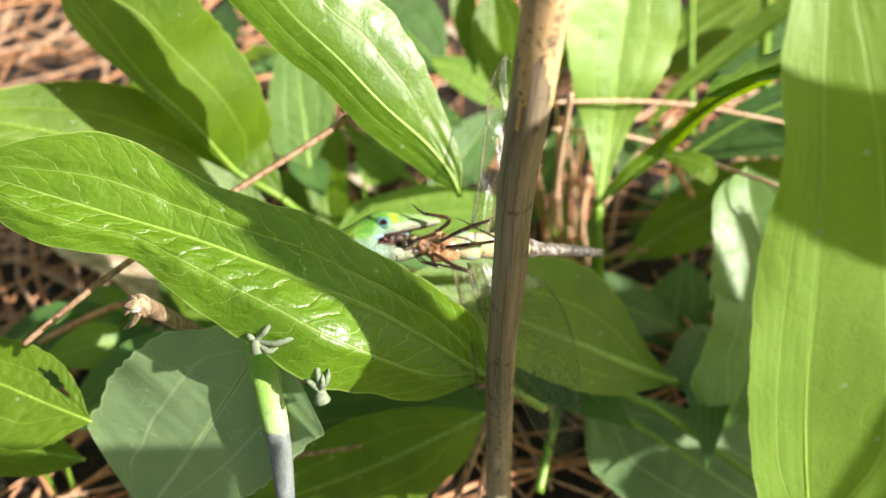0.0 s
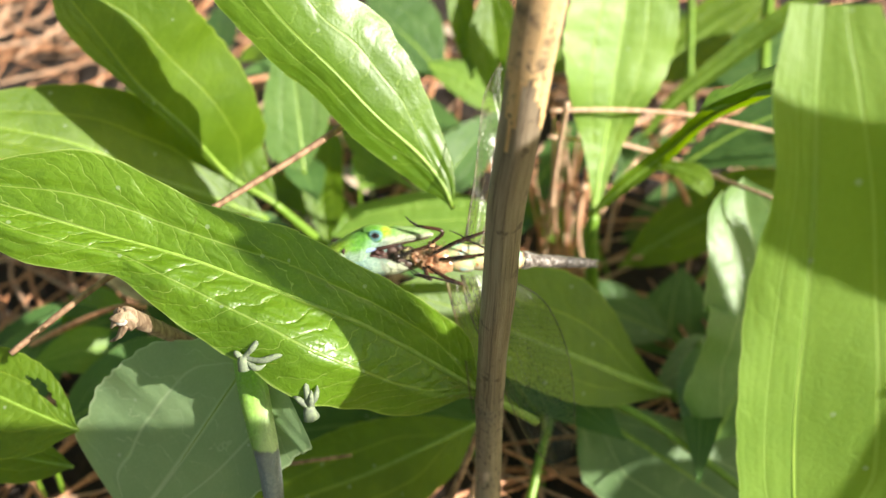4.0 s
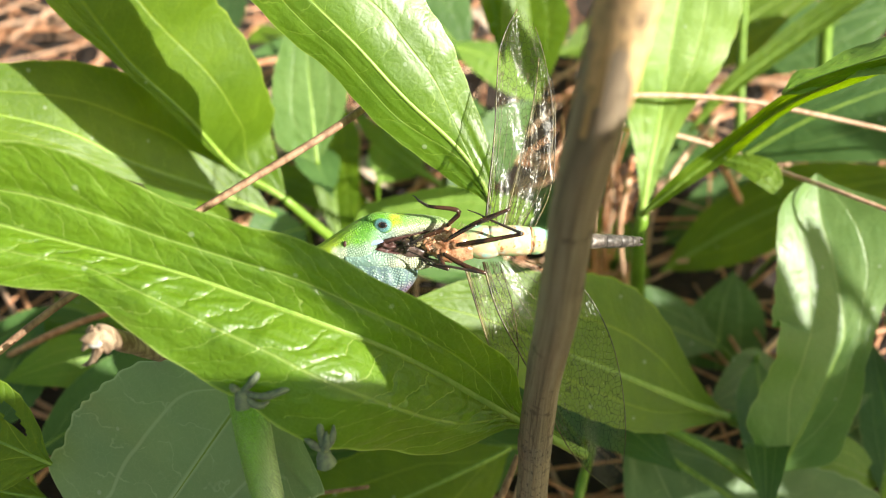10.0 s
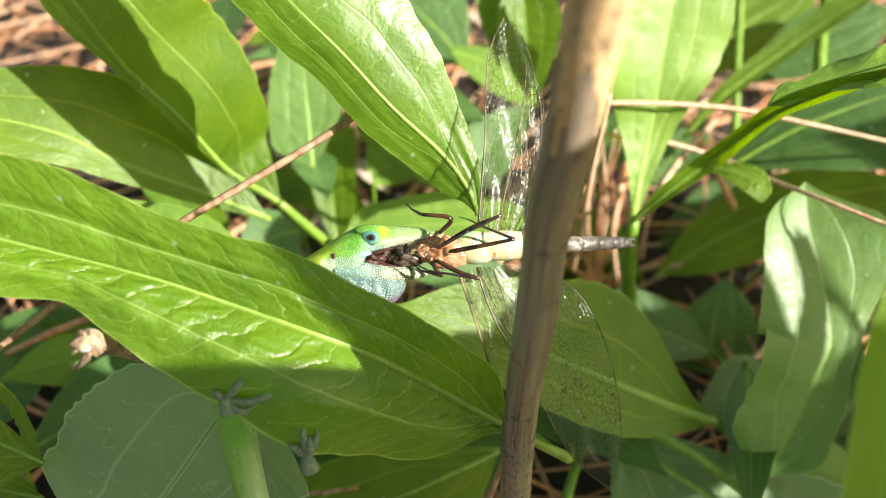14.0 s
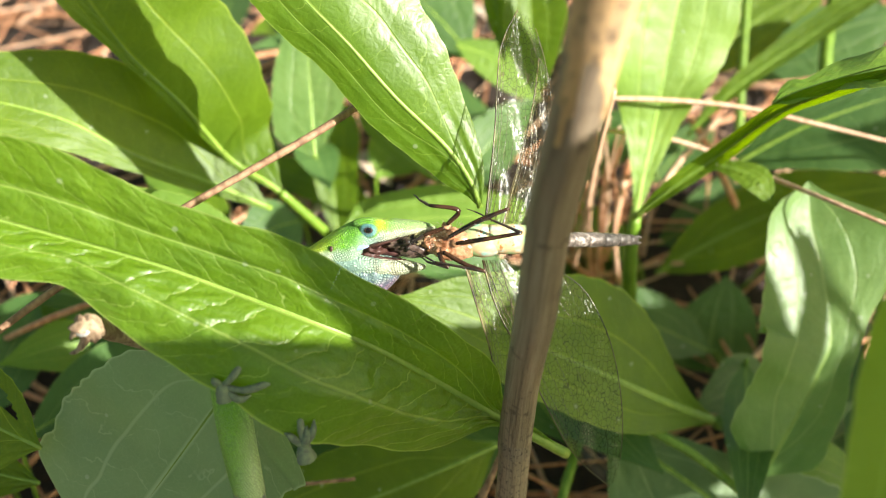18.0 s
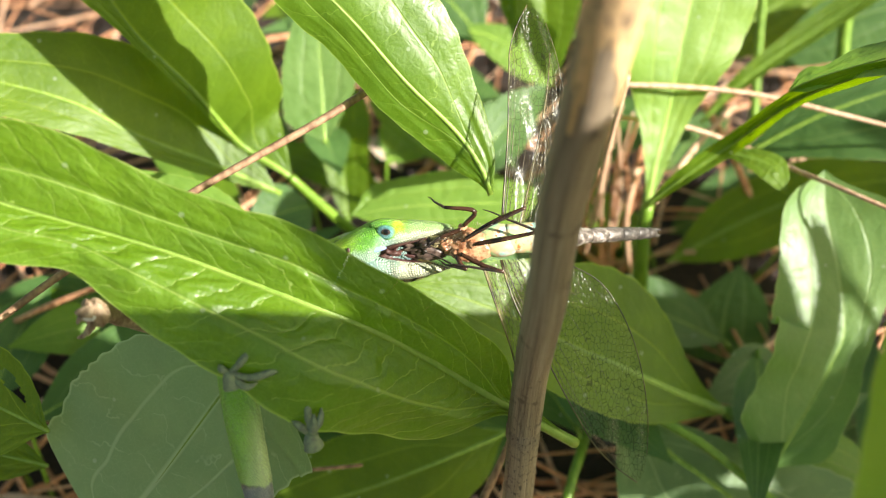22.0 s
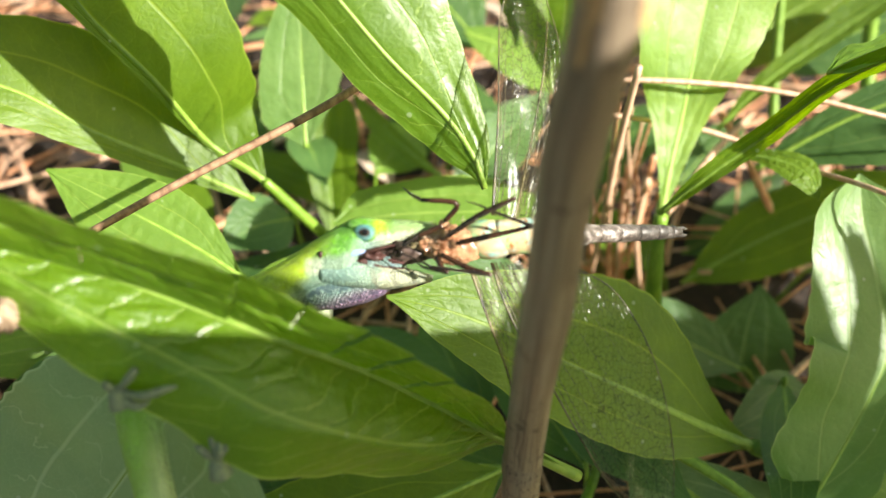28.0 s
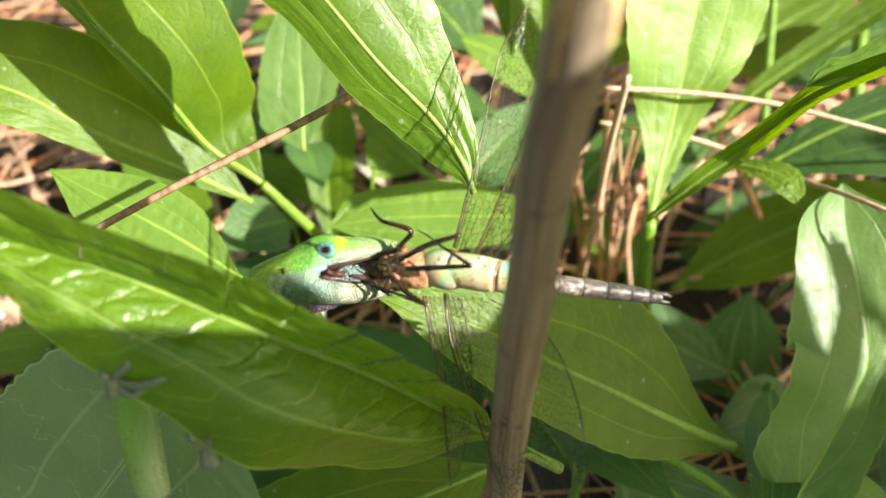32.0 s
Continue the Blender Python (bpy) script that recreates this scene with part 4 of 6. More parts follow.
for k in range(16):
    p = Vector((rnd.uniform(-0.25, 0.22), rnd.uniform(0.1, 0.5), 0.012 + rnd.random() * 0.01))
    a, ln = rnd.uniform(0, 6.28), rnd.uniform(0.012, 0.03)
    d = Vector((math.cos(a), math.sin(a), rnd.uniform(-0.1, 0.3)))
    if 0.0 < p.x < 0.13 and 0.12 < p.y < 0.34:
        continue
    leaf("curled brown dead leaf lying in the litter", [p - d * ln, p + Vector((0, 0, 0.003)), p + d * ln], (rnd.uniform(-0.4, 0.4), rnd.uniform(-0.4, 0.4), 1), (0.0003, 0.004, 0.006, 0.004, 0.0003), (0.0003, 0.005, 0.006, 0.003, 0.0003),
         DEAD, None, 0.0003, "dead leaves", seed=50 + k, curl=(0.5, 0.4), wave=0.15, nu=24, nv=8)


HUSK = stem_material("dry_husk", (0.15, 0.09, 0.05), (0.46, 0.34, 0.22), 0.8)


def dry_stalk():
    th = thing("dry_stalk", "broken dry plant stalk with a ragged pale end", "stalk", at=(-0.0512, 0.0962, 0.1170))
    o = th.location
    part("stem", tube(bmesh.new(), [Vector(p) - o for p in ((-0.0512, 0.0962, 0.1170), (-0.0516, 0.1006, 0.1102), (-0.0507, 0.1110, 0.0924), (-0.0441, 0.1221, 0.0682))], [0.0016, 0.0015, 0.0013, 0.0012], 14, 24, wobble=0.12), HUSK, th)
    part("cap", rough_ball(bmesh.new(), (-0.3, -0.2, -0.6), (2.0, 1.5, 2.2), 0.38, 6, 32), HUSK, th, "ragged brown end of the stalk")
    part("pith", rough_ball(bmesh.new(), (-0.3, -1.75, 0.3), (1.0, 0.5, 0.75), 0.2, 3, 18), plain("pith_white", (0.75, 0.72, 0.68), 0.8), th, "white pith in the broken end")
    for pts in ([(0, -1.2, -1.0), (-1.2, -1.8, -2.6), (-2.4, -1.6, -4.2), (-3.8, -1.2, -5.4)], [(-1.0, -1.0, 0.6), (-2.0, -1.3, -0.6), (-2.6, -1.2, -2.0)], [(0.5, -1.4, 1.0), (-1.2, -1.6, 1.3), (-2.2, -1.2, 0.8)]):
        part("husk", tube(bmesh.new(), line_mm(pts), [0.9 * MM, 1.1 * MM, 0.7 * MM, 0.2 * MM], 8, 14, squash=0.4, wobble=0.3), HUSK, th, "torn papery husk")


# leaves of the lower storey
for k in range(60):
    x, y = rnd.uniform(-0.12, 0.15), rnd.uniform(0.12, 0.33)
    z = 0.02 + rnd.random() * 0.022
    if 0.055 < x < 0.11 and 0.17 < y < 0.3:
        continue
    if 0.02 < x < 0.1 and 0.18 < y < 0.29:
        z = rnd.uniform(0.008, 0.016)
    if x < -0.088 and y < 0.24:
        [rnd.random() for _ in range(6)]
        continue
    a, ln, w = rnd.uniform(0, 6.28), rnd.uniform(0.016, 0.03), rnd.uniform(0.006, 0.011)
    d = Vector((math.cos(a), math.sin(a), rnd.uniform(0.0, 0.5)))
    p = Vector((x, y, z))
    leaf("small dark green leaf low among the litter", [p - d * ln, p + Vector((0, 0, 0.002)), p + d * ln], (rnd.uniform(-0.4, 0.4), rnd.uniform(-0.9, 0.1), 1), (0.0004, w * 0.8, w, w * 0.6, 0.0003), (0.0004, w * 0.8, w, w * 0.6, 0.0003),
         LEAF_DULL_SHADED if k % 3 else LEAF, [(p - d * ln * 1.2).xy.to_3d()], 0.0004, "low leaves", seed=80 + k, nu=28, nv=10, fold=(0.1, 0.1))

for k, p in enumerate(((-0.1063, 0.1541, 0.0402), (-0.0965, 0.1643, 0.0359), (-0.1066, 0.1416, 0.0421), (-0.0945, 0.1434, 0.0436), (-0.0442, 0.2207, 0.0404), (-0.0207, 0.2271, 0.0391), (0.0976, 0.1427, 0.025), (0.0872, 0.1312, 0.028), (-0.0519, 0.187, 0.0429), (-0.0818, 0.201, 0.05))):
    p = Vector(p)
    a, ln, w = rnd.uniform(0, 6.28), rnd.uniform(0.012, 0.02), rnd.uniform(0.006, 0.009)
    d = Vector((math.cos(a), math.sin(a), rnd.uniform(-0.1, 0.3)))
    leaf("small green leaf low between the large ones", [p - d * ln, p + Vector((0, 0, 0.002)), p + d * ln], (rnd.uniform(-0.1, 0.4), rnd.uniform(-0.8, -0.2), 1), (0.0004, w * 0.8, w, w * 0.6, 0.0003), (0.0004, w * 0.8, w, w * 0.6, 0.0003),
         LEAF_MID if k % 2 else LEAF_DULL_SHADED, [(p - d * ln * 1.2).xy.to_3d()], 0.0004, "low leaves", seed=160 + k, nu=28, nv=10, fold=(0.15, 0.15))

# unseen leaves added toward the sun, each placed to cast shade on those below
def shading_leaf(ribs, half, foot):
    leaf("unseen green leaf added to shade the others", ribs, SUN_FROM, half, half, LEAF, foot, 0.0006, "upper leaves", seed=len(bpy.data.objects), nu=40, nv=12)


shading_leaf([(0.1835, 0.0673, 0.2072), (0.2067, 0.0622, 0.2018), (0.2368, 0.0602, 0.1992), (0.2655, 0.0668, 0.205)], (0.0100, 0.0190, 0.0260, 0.0290, 0.0300, 0.0280, 0.0220), [(0.3, 0.02, 0.0), (0.23, 0.03, 0.12)])
shading_leaf([(0.3489, 0.0847, 0.2207), (0.3345, 0.0699, 0.2067), (0.3172, 0.0477, 0.1858), (0.3060, 0.0257, 0.165)], (0.0004, 0.024, 0.033, 0.035, 0.032, 0.024, 0.0004), [(0.4, 0.12, 0.0), (0.39, 0.11, 0.16)])
shading_leaf([(0.1202, 0.0467, 0.1887), (0.1471, 0.0489, 0.1903), (0.177, 0.0527, 0.1933), (0.2119, 0.0551, 0.1949)], (0.0060, 0.0140, 0.0155, 0.0160, 0.0160, 0.0150, 0.0060), [(0.17, -0.03, 0.0), (0.15, -0.01, 0.12)])
shading_leaf([(0.2958, 0.1205, 0.2281), (0.326, 0.1171, 0.2242), (0.3561, 0.1136, 0.2202), (0.3863, 0.1087, 0.2149)], (0.0004, 0.0100, 0.0140, 0.0150, 0.0140, 0.0100, 0.0004), [(0.38, 0.2, 0.0), (0.35, 0.17, 0.17)])
shading_leaf([(0.2884, 0.1044, 0.2128), (0.3165, 0.1009, 0.2089), (0.3467, 0.0982, 0.2056), (0.3818, 0.0956, 0.2024)], (0.0004, 0.0120, 0.0165, 0.0180, 0.0170, 0.0120, 0.0004), [(0.4, 0.19, 0.0), (0.37, 0.17, 0.16)])

shading_leaf([(0.2336, 0.0998, 0.1946), (0.2372, 0.0916, 0.1874), (0.2365, 0.0829, 0.1809), (0.2327, 0.0749, 0.1735), (0.2265, 0.0685, 0.1652)], (0.0022, 0.0028, 0.0030, 0.0034, 0.0042, 0.0052, 0.0060), [(0.26, 0.04, 0.0), (0.24, 0.06, 0.1)])
shading_leaf([(0.0830, 0.0620, 0.1235), (0.1000, 0.0650, 0.1255), (0.1200, 0.0675, 0.1270), (0.1330, 0.0685, 0.1280)], (0.0040, 0.0070, 0.0080, 0.0080, 0.0070, 0.0040), [(0.16, 0.05, 0.0), (0.15, 0.06, 0.1)])

shading_leaf([(0.1900, 0.0500, 0.1330), (0.2050, 0.0520, 0.1350), (0.2200, 0.0520, 0.1360), (0.2400, 0.0500, 0.1340)], (0.0060, 0.0110, 0.0120, 0.0115, 0.0090, 0.0040), [(0.23, -0.02, 0.0), (0.22, 0.01, 0.08)])
shading_leaf([(0.1435, 0.0240, 0.1580), (0.1415, 0.0330, 0.1770), (0.1400, 0.0420, 0.1950)], (0.0030, 0.0060, 0.0065, 0.0060, 0.0020), [(0.2, -0.05, 0.0), (0.16, -0.01, 0.1)])

shading_leaf([(0.1310, 0.0475, 0.1500), (0.1312, 0.0490, 0.1700), (0.1312, 0.0500, 0.1900), (0.1310, 0.0470, 0.2150), (0.1312, 0.0448, 0.2350), (0.1312, 0.0440, 0.2480)], (0.0030, 0.0044, 0.0046, 0.0050, 0.0052, 0.0050, 0.0030), [(0.2, -0.02, 0.0), (0.15, 0.03, 0.1)])

# ---- lizard ----
MM = 0.001
SLOPE = pose(0, 0, 0, TILT)


def loft(bm, stations, sides=28, power=2.3, folds=0.0):
    """A skin over rings: each station is x, top, bottom, half width and the middle's y, in millimetres."""
    rings = []
    for x, top, bot, w, ym in stations:
        zc, h = (top + bot) / 2, (top - bot) / 2
        ring = []
        for k in range(sides):
            a = 2 * math.pi * k / sides
            c, s = math.cos(a), math.sin(a)
            c, s = math.copysign(abs(c) ** (2 / power), c), math.copysign(abs(s) ** (2 / power), s)
            crease = folds * math.sin(x * 3.1 + zc * 0.3 + s * h * 0.9) * max(0.0, -c)
            ring.append(bm.verts.new((x * MM, (ym + w * c + crease) * MM, (zc + h * s) * MM)))
        rings.append(ring)
    for r0, r1 in zip(rings, rings[1:]):
        for k in range(sides):
            bm.faces.new((r0[k], r1[k], r1[(k + 1) % sides], r0[(k + 1) % sides]))
    bm.faces.new(rings[0])
    bm.faces.new(rings[-1][::-1])
    return bm


def refine(rows, n):
    """The rows of numbers, made smooth and n times as dense."""
    out = []
    for i in range(len(rows) - 1):
        p = [rows[max(0, min(len(rows) - 1, i + d))] for d in (-1, 0, 1, 2)]
        for k in range(n):
            x = k / n
            out.append([0.5 * (2 * b + (c - a) * x + (2 * a - 5 * b + 4 * c - d) * x * x + (3 * b - a - 3 * c + d) * x ** 3) for a, b, c, d in zip(*p)])
    out.append(list(rows[-1]))
    return out


def ball(bm, centre, r, squash=(1, 1, 1), seg=20, turn=0.0):
    m = Matrix.Translation(Vector(centre) * MM) @ Matrix.Rotation(radians(turn), 4, "Y") @ Matrix.Diagonal((*[r * MM * q for q in squash], 1))
    bmesh.ops.create_uvsphere(bm, u_segments=seg, v_segments=seg // 2 + 2, radius=1.0, matrix=m)
    return bm


def rough_ball(bm, centre, radii, rough, seed, seg=36):
    """A lumpy, creased blob."""
    made = bmesh.ops.create_uvsphere(bm, u_segments=seg, v_segments=seg * 2 // 3, radius=1.0)["verts"]
    for v in made:
        d = v.co.normalized()
        q = d * 1.6 + Vector((seed * 3.7, seed * 1.9, 0))
        k = 1 + rough * (noise.noise(q) + 0.6 * noise.noise(q * 2.6)) - rough * 0.7 * max(0.0, 0.25 - abs(noise.noise(q * 1.7 + Vector((9, 0, 0))))) * 4
        v.co = (Vector(centre) + Vector((d.x * radii[0], d.y * radii[1], d.z * radii[2])) * k) * MM
    return bm


def line_mm(points):
    return [Vector(p) * MM for p in points]


def skin_material(name, zones, scale=2600.0, bump=0.85, seam=0.5, dark=(0.015, 0.05, 0.035), turn=0.5):
    """Beaded scales in slanting rows; zones give colours that follow the animal's own markings."""
    n = Nodes(name)
    obj = n.coords("Object")
    xyz = n.add("SeparateXYZ", {0: n.scaled(obj, 1000.0)}).node
    x, y, z = xyz.outputs[0], xyz.outputs[1], xyz.outputs[2]
    blur = n.maths("MULTIPLY", n.maths("SUBTRACT", n.noise(obj, 900.0), 0.5), 1.6)
    bent = n.add("VectorMath", {0: obj, 1: n.scaled(n.noise(obj, 160.0, 2.0, out=1), 0.0022)}, operation="ADD")
    rows = n.add("Mapping", {0: bent, 2: (0.0, turn, 0.0), 3: (1.0, 0.3, 1.15)})
    cells = n.voronoi(rows, scale, rand=0.35)
    tone = n.voronoi(rows, scale, "F1", 1, 0.35)
    col = zones(n, x, y, z, blur)
    grey = n.add("SeparateColor", {0: tone})
    col = n.mix(n.maths("MULTIPLY", grey, 0.22), col, n.mix(0.5, col, (0.9, 0.95, 0.75)))
    col = n.mix(n.maths("MULTIPLY", n.maths("SUBTRACT", 1.0, n.smooth(cells, 0.04, 0.2)), seam), col, n.mix(0.88, col, dark))
    nor = n.bump(n.smooth(cells, 0.0, 0.4), bump, 0.0002)
    n.finish(col, 0.42, normal=nor, spec=0.45)
    n.bsdf.inputs["Subsurface Weight"].default_value = 0.04
    n.bsdf.inputs["Subsurface Radius"].default_value = (0.0012, 0.0012, 0.0006)
    return n.mat


def above(n, z, x, slope, level, blur, soft=0.7):
    """1 where z lies above a line that rises with x."""
    line = n.maths("ADD", n.maths("MULTIPLY", x, slope), level)
    return n.smooth(n.maths("ADD", n.maths("SUBTRACT", z, line), blur), -soft, soft)


def head_zones(n, x, y, z, blur):
    pale = n.mix(n.smooth(z, -13.0, -7.0), (0.3, 0.42, 0.32), (0.2, 0.36, 0.27))
    pale = n.mix(n.smooth(z, -8.5, -5.0), pale, (0.28, 0.42, 0.28))
    green = n.mix(n.smooth(n.maths("ADD", x, blur), -8.0, -3.0), (0.36, 0.6, 0.01), (0.14, 0.42, 0.012))
    col = n.mix(above(n, z, x, 0.2, -2.5, blur, 0.7), pale, green)
    neck = n.maths("MULTIPLY", n.smooth(n.maths("ADD", x, blur), -6.4, -8.2), above(n, z, x, 0.88, 0.25, blur, 1.4))
    col = n.mix(neck, col, (0.52, 0.72, 0.012))
    cream = n.maths("MULTIPLY", n.smooth(n.maths("ADD", n.maths("ABSOLUTE", n.maths("ADD", x, 6.9)), blur), 1.6, 0.8), n.smooth(n.maths("ABSOLUTE", n.maths("ADD", z, 4.9)), 1.5, 0.8))
    col = n.mix(n.maths("MULTIPLY", cream, 0.7), col, (0.72, 0.78, 0.55))
    lip = n.maths("MULTIPLY", n.smooth(x, -2.5, 1.0), n.maths("SUBTRACT", 1.0, above(n, z, x, 0.16, -0.6, blur, 0.35)))
    col = n.mix(lip, col, n.mix(n.smooth(x, 0.0, 4.0), (0.36, 0.54, 0.47), (0.64, 0.68, 0.46)))
    top = n.maths("MULTIPLY", n.smooth(x, 2.4, 5.0), above(n, z, x, 0.12, -0.3, blur, 0.5))
    col = n.mix(top, col, (0.34, 0.52, 0.16))
    yellow = n.maths("MULTIPLY", n.maths("MULTIPLY", n.smooth(x, 0.6, 1.7), n.maths("SUBTRACT", 1.0, n.smooth(n.maths("ADD", x, blur), 2.0, 3.8))), above(n, z, x, 0.16, -0.4, blur, 0.5))
    col = n.mix(n.maths("MULTIPLY", yellow, 0.8), col, (0.52, 0.68, 0.02))
    crown = n.maths("MULTIPLY", n.smooth(x, 4.0, 0.5), n.smooth(z, 1.5, 2.0))
    col = n.mix(n.maths("MULTIPLY", crown, 0.7), col, (0.22, 0.46, 0.03))
    specks = n.maths("MULTIPLY", n.smooth(n.voronoi(n.coords("Object"), 1100.0, "F1"), 0.15, 0.1), n.smooth(x, 3.0, 5.0))
    return n.mix(n.maths("MULTIPLY", specks, 0.5), col, (0.1, 0.12, 0.06))


def jaw_zones(n, x, y, z, blur):
    col = n.mix(n.smooth(x, -1.0, 3.5), (0.22, 0.36, 0.28), (0.31, 0.43, 0.31))
    col = n.mix(n.smooth(n.maths("ADD", x, blur), 4.0, 5.5), col, (0.54, 0.56, 0.36))
    wave = n.maths("ABSOLUTE", n.maths("SUBTRACT", n.maths("MULTIPLY", n.maths("FRACT", n.maths("MULTIPLY", n.maths("ADD", x, n.maths("ADD", n.maths("MULTIPLY", z, 0.45), blur)), 0.36)), 2.0), 1.0))
    bar = n.maths("MULTIPLY", n.smooth(wave, 0.62, 0.85), n.smooth(x, 3.0, 4.2))
    return n.mix(n.maths("MULTIPLY", bar, 0.6), col, (0.24, 0.21, 0.14))


def throat_zones(n, x, y, z, blur):
    low = n.maths("SUBTRACT", n.maths("ADD", z, n.maths("MULTIPLY", blur, 0.6)), n.maths("MULTIPLY", x, 0.5))
    col = n.mix(n.smooth(low, -11.0, -8.6), (0.27, 0.15, 0.26), (0.19, 0.3, 0.25))
    col = n.mix(n.smooth(low, -6.5, -3.5), col, (0.24, 0.37, 0.27))
    nape = n.maths("MULTIPLY", n.smooth(n.maths("ADD", x, blur), -3.2, -5.6), above(n, z, x, 0.5, -5.5, blur, 1.5))
    col = n.mix(nape, col, (0.4, 0.62, 0.02))
    cream = n.maths("MULTIPLY", n.smooth(n.maths("ADD", n.maths("ABSOLUTE", n.maths("ADD", x, 3.9)), blur), 1.8, 0.8), n.smooth(n.maths("ABSOLUTE", n.maths("ADD", z, 2.6)), 1.5, 0.7))
    col = n.mix(n.maths("MULTIPLY", cream, 0.6), col, (0.72, 0.78, 0.58))
    return n.mix(n.maths("MULTIPLY", n.smooth(blur, 0.1, 0.5), 0.2), col, (0.42, 0.48, 0.42))


def tail_zones(n, x, y, z, blur):
    green = n.mix(n.smooth(x, 0.5, 4.5), (0.32, 0.6, 0.06), (0.58, 0.74, 0.36))
    return n.mix(n.smooth(n.maths("ADD", z, blur), -13.6, -12.9), (0.26, 0.28, 0.3), green)


def plain(name, color, rough=0.5, spec=0.5, spot=None, scale=900.0):
    n = Nodes(name)
    k = n.noise(n.coords("Object"), scale, 4.0, 0.6)
    col = n.mix(n.smooth(k, 0.35, 0.7), color, spot or tuple(c * 0.6 for c in color))
    return n.finish(col, rough, spec=spec, normal=n.bump(k, 0.3, 0.0002))


SKIN = skin_material("lizard_skin", head_zones)
JAW_SKIN = skin_material("lizard_jaw", jaw_zones, 2300.0, 0.9, 0.6, (0.04, 0.09, 0.1), 0.2)
THROAT = skin_material("lizard_throat", throat_zones, 2050.0, 0.9, 0.85, (0.03, 0.06, 0.09), -0.35)
TAIL_SKIN = skin_material("lizard_tail", tail_zones, 3000.0, 0.85, 0.4)
LID = skin_material("eyelid", lambda n, x, y, z, b: n.ramp(n.maths("MULTIPLY", n.add("VectorMath", {0: n.scaled(n.coords("Object"), (1000.0, 0.0, 1150.0))}, out=1, operation="LENGTH"), 0.5), [(0.36, (0.025, 0.12, 0.14)), (0.48, (0.07, 0.27, 0.29)), (0.62, (0.09, 0.32, 0.26)), (0.78, (0.24, 0.52, 0.03))]), 3600.0, 0.6)
FOOT_SKIN = plain("lizard_foot", (0.24, 0.29, 0.17), 0.7, 0.3, spot=(0.15, 0.17, 0.13), scale=1300.0)
PUPIL = plain("pupil", (0.01, 0.01, 0.012), 0.06, 0.7)
IRIS = plain("iris", (0.07, 0.045, 0.035), 0.15, 0.6)
GUM = plain("mouth_lining", (0.08, 0.035, 0.028), 0.45, 0.4, (0.05, 0.02, 0.016))
CORNER = plain("mouth_corner", (0.3, 0.36, 0.62), 0.6, 0.25, spot=(0.26, 0.36, 0.52))

LIZARD = thing("lizard", "green lizard with a pale throat, biting a dragonfly", "lizard", at=(0, 0, 0))


def build_lizard():
    head = part("head", loft(bmesh.new(), refine([(-19, -7.5, -17.5, 4.4, 5.0), (-17.5, -7, -17.6, 5.0, 5.6), (-14, -5.4, -15, 5.1, 5.4), (-10.5, -3.3, -11.8, 4.8, 5.0),
                                                       (-7.5, -1.2, -9.3, 4.9, 4.8), (-5, 0.5, -8.2, 5.1, 4.7), (-2.6, 1.75, -7.6, 5.1, 4.6), (-1.0, 2.15, -4.4, 4.9, 4.6), (0.4, 2.2, -2.7, 4.6, 4.6), (2.4, 2.1, -2.1, 3.9, 4.6),
                                                       (5, 2.1, -1.4, 3.1, 4.6), (8, 1.9, -0.6, 2.4, 4.6), (10, 1.5, 0.0, 1.8, 4.6), (11.1, 0.8, 0.25, 0.8, 4.6)], 5), 40), SKIN, LIZARD)
    lid = part("eyelid", ball(bmesh.new(), (0, 0, 0), 1.55, (1.08, 0.7, 0.86), 36, 8), LID, head, "turquoise scaly eyelid")
    lid.location = Vector((0.05, 0.5, 0.0)) * MM
    part("brow", ball(bmesh.new(), (-0.1, 1.3, 1.15), 1.9, (1.5, 0.75, 0.55), 24, -3), SKIN, head, "green scaly brow ridge")
    part("iris", ball(bmesh.new(), (0.15, -0.5, 0.0), 0.62, (1.2, 0.34, 0.8), 24), IRIS, head, "brown ringed iris")
    part("pupil", ball(bmesh.new(), (0.17, -0.58, 0.0), 0.46, (1.12, 0.42, 0.86), 20), PUPIL, head, "black glossy pupil")
    part("ear", ball(bmesh.new(), (-5.9, -0.25, -3.2), 0.42, (0.7, 0.4, 1.2), 14), GUM, head, "dark ear hole")
    part("nostril", ball(bmesh.new(), (9.6, 2.8, 1.0), 0.16, (1, 1, 1), 10), GUM, head)
    part("palate", loft(bmesh.new(), [(-0.8, -2.0, -4.4, 3.6, 4.6), (2.4, -1.7, -2.35, 3.4, 4.6), (5, -1.1, -1.6, 2.7, 4.6), (8, -0.4, -0.8, 2.0, 4.6), (10.2, 0.1, -0.2, 1.2, 4.6)], 20), GUM, head, "dark red palate")
    part("gullet", rough_ball(bmesh.new(), (0.4, 4.2, -3.6), (2.6, 3.2, 1.6), 0.3, 4), GUM, head, "dark red inside of the mouth")
    part("mouth_corner", ball(bmesh.new(), (-1.6, -0.12, -2.95), 1.0, (2.0, 0.14, 0.4), 18, -12), CORNER, head, "bluish skin at the mouth corner")
    jaw = part("lower_jaw", loft(bmesh.new(), refine([(-3.4, -0.1, -5.2, 4.85, 4.6), (0.5, -0.5, -5.2, 4.8, 4.6), (3.5, -1.0, -5.0, 4.2, 4.6), (6.5, -1.25, -4.5, 3.4, 4.6), (9, -1.5, -3.8, 2.5, 4.6), (11, -1.8, -3.1, 1.6, 4.6), (12, -2.0, -2.7, 0.7, 4.6)], 5), 30), JAW_SKIN, LIZARD, "pale lower jaw with beaded scales")
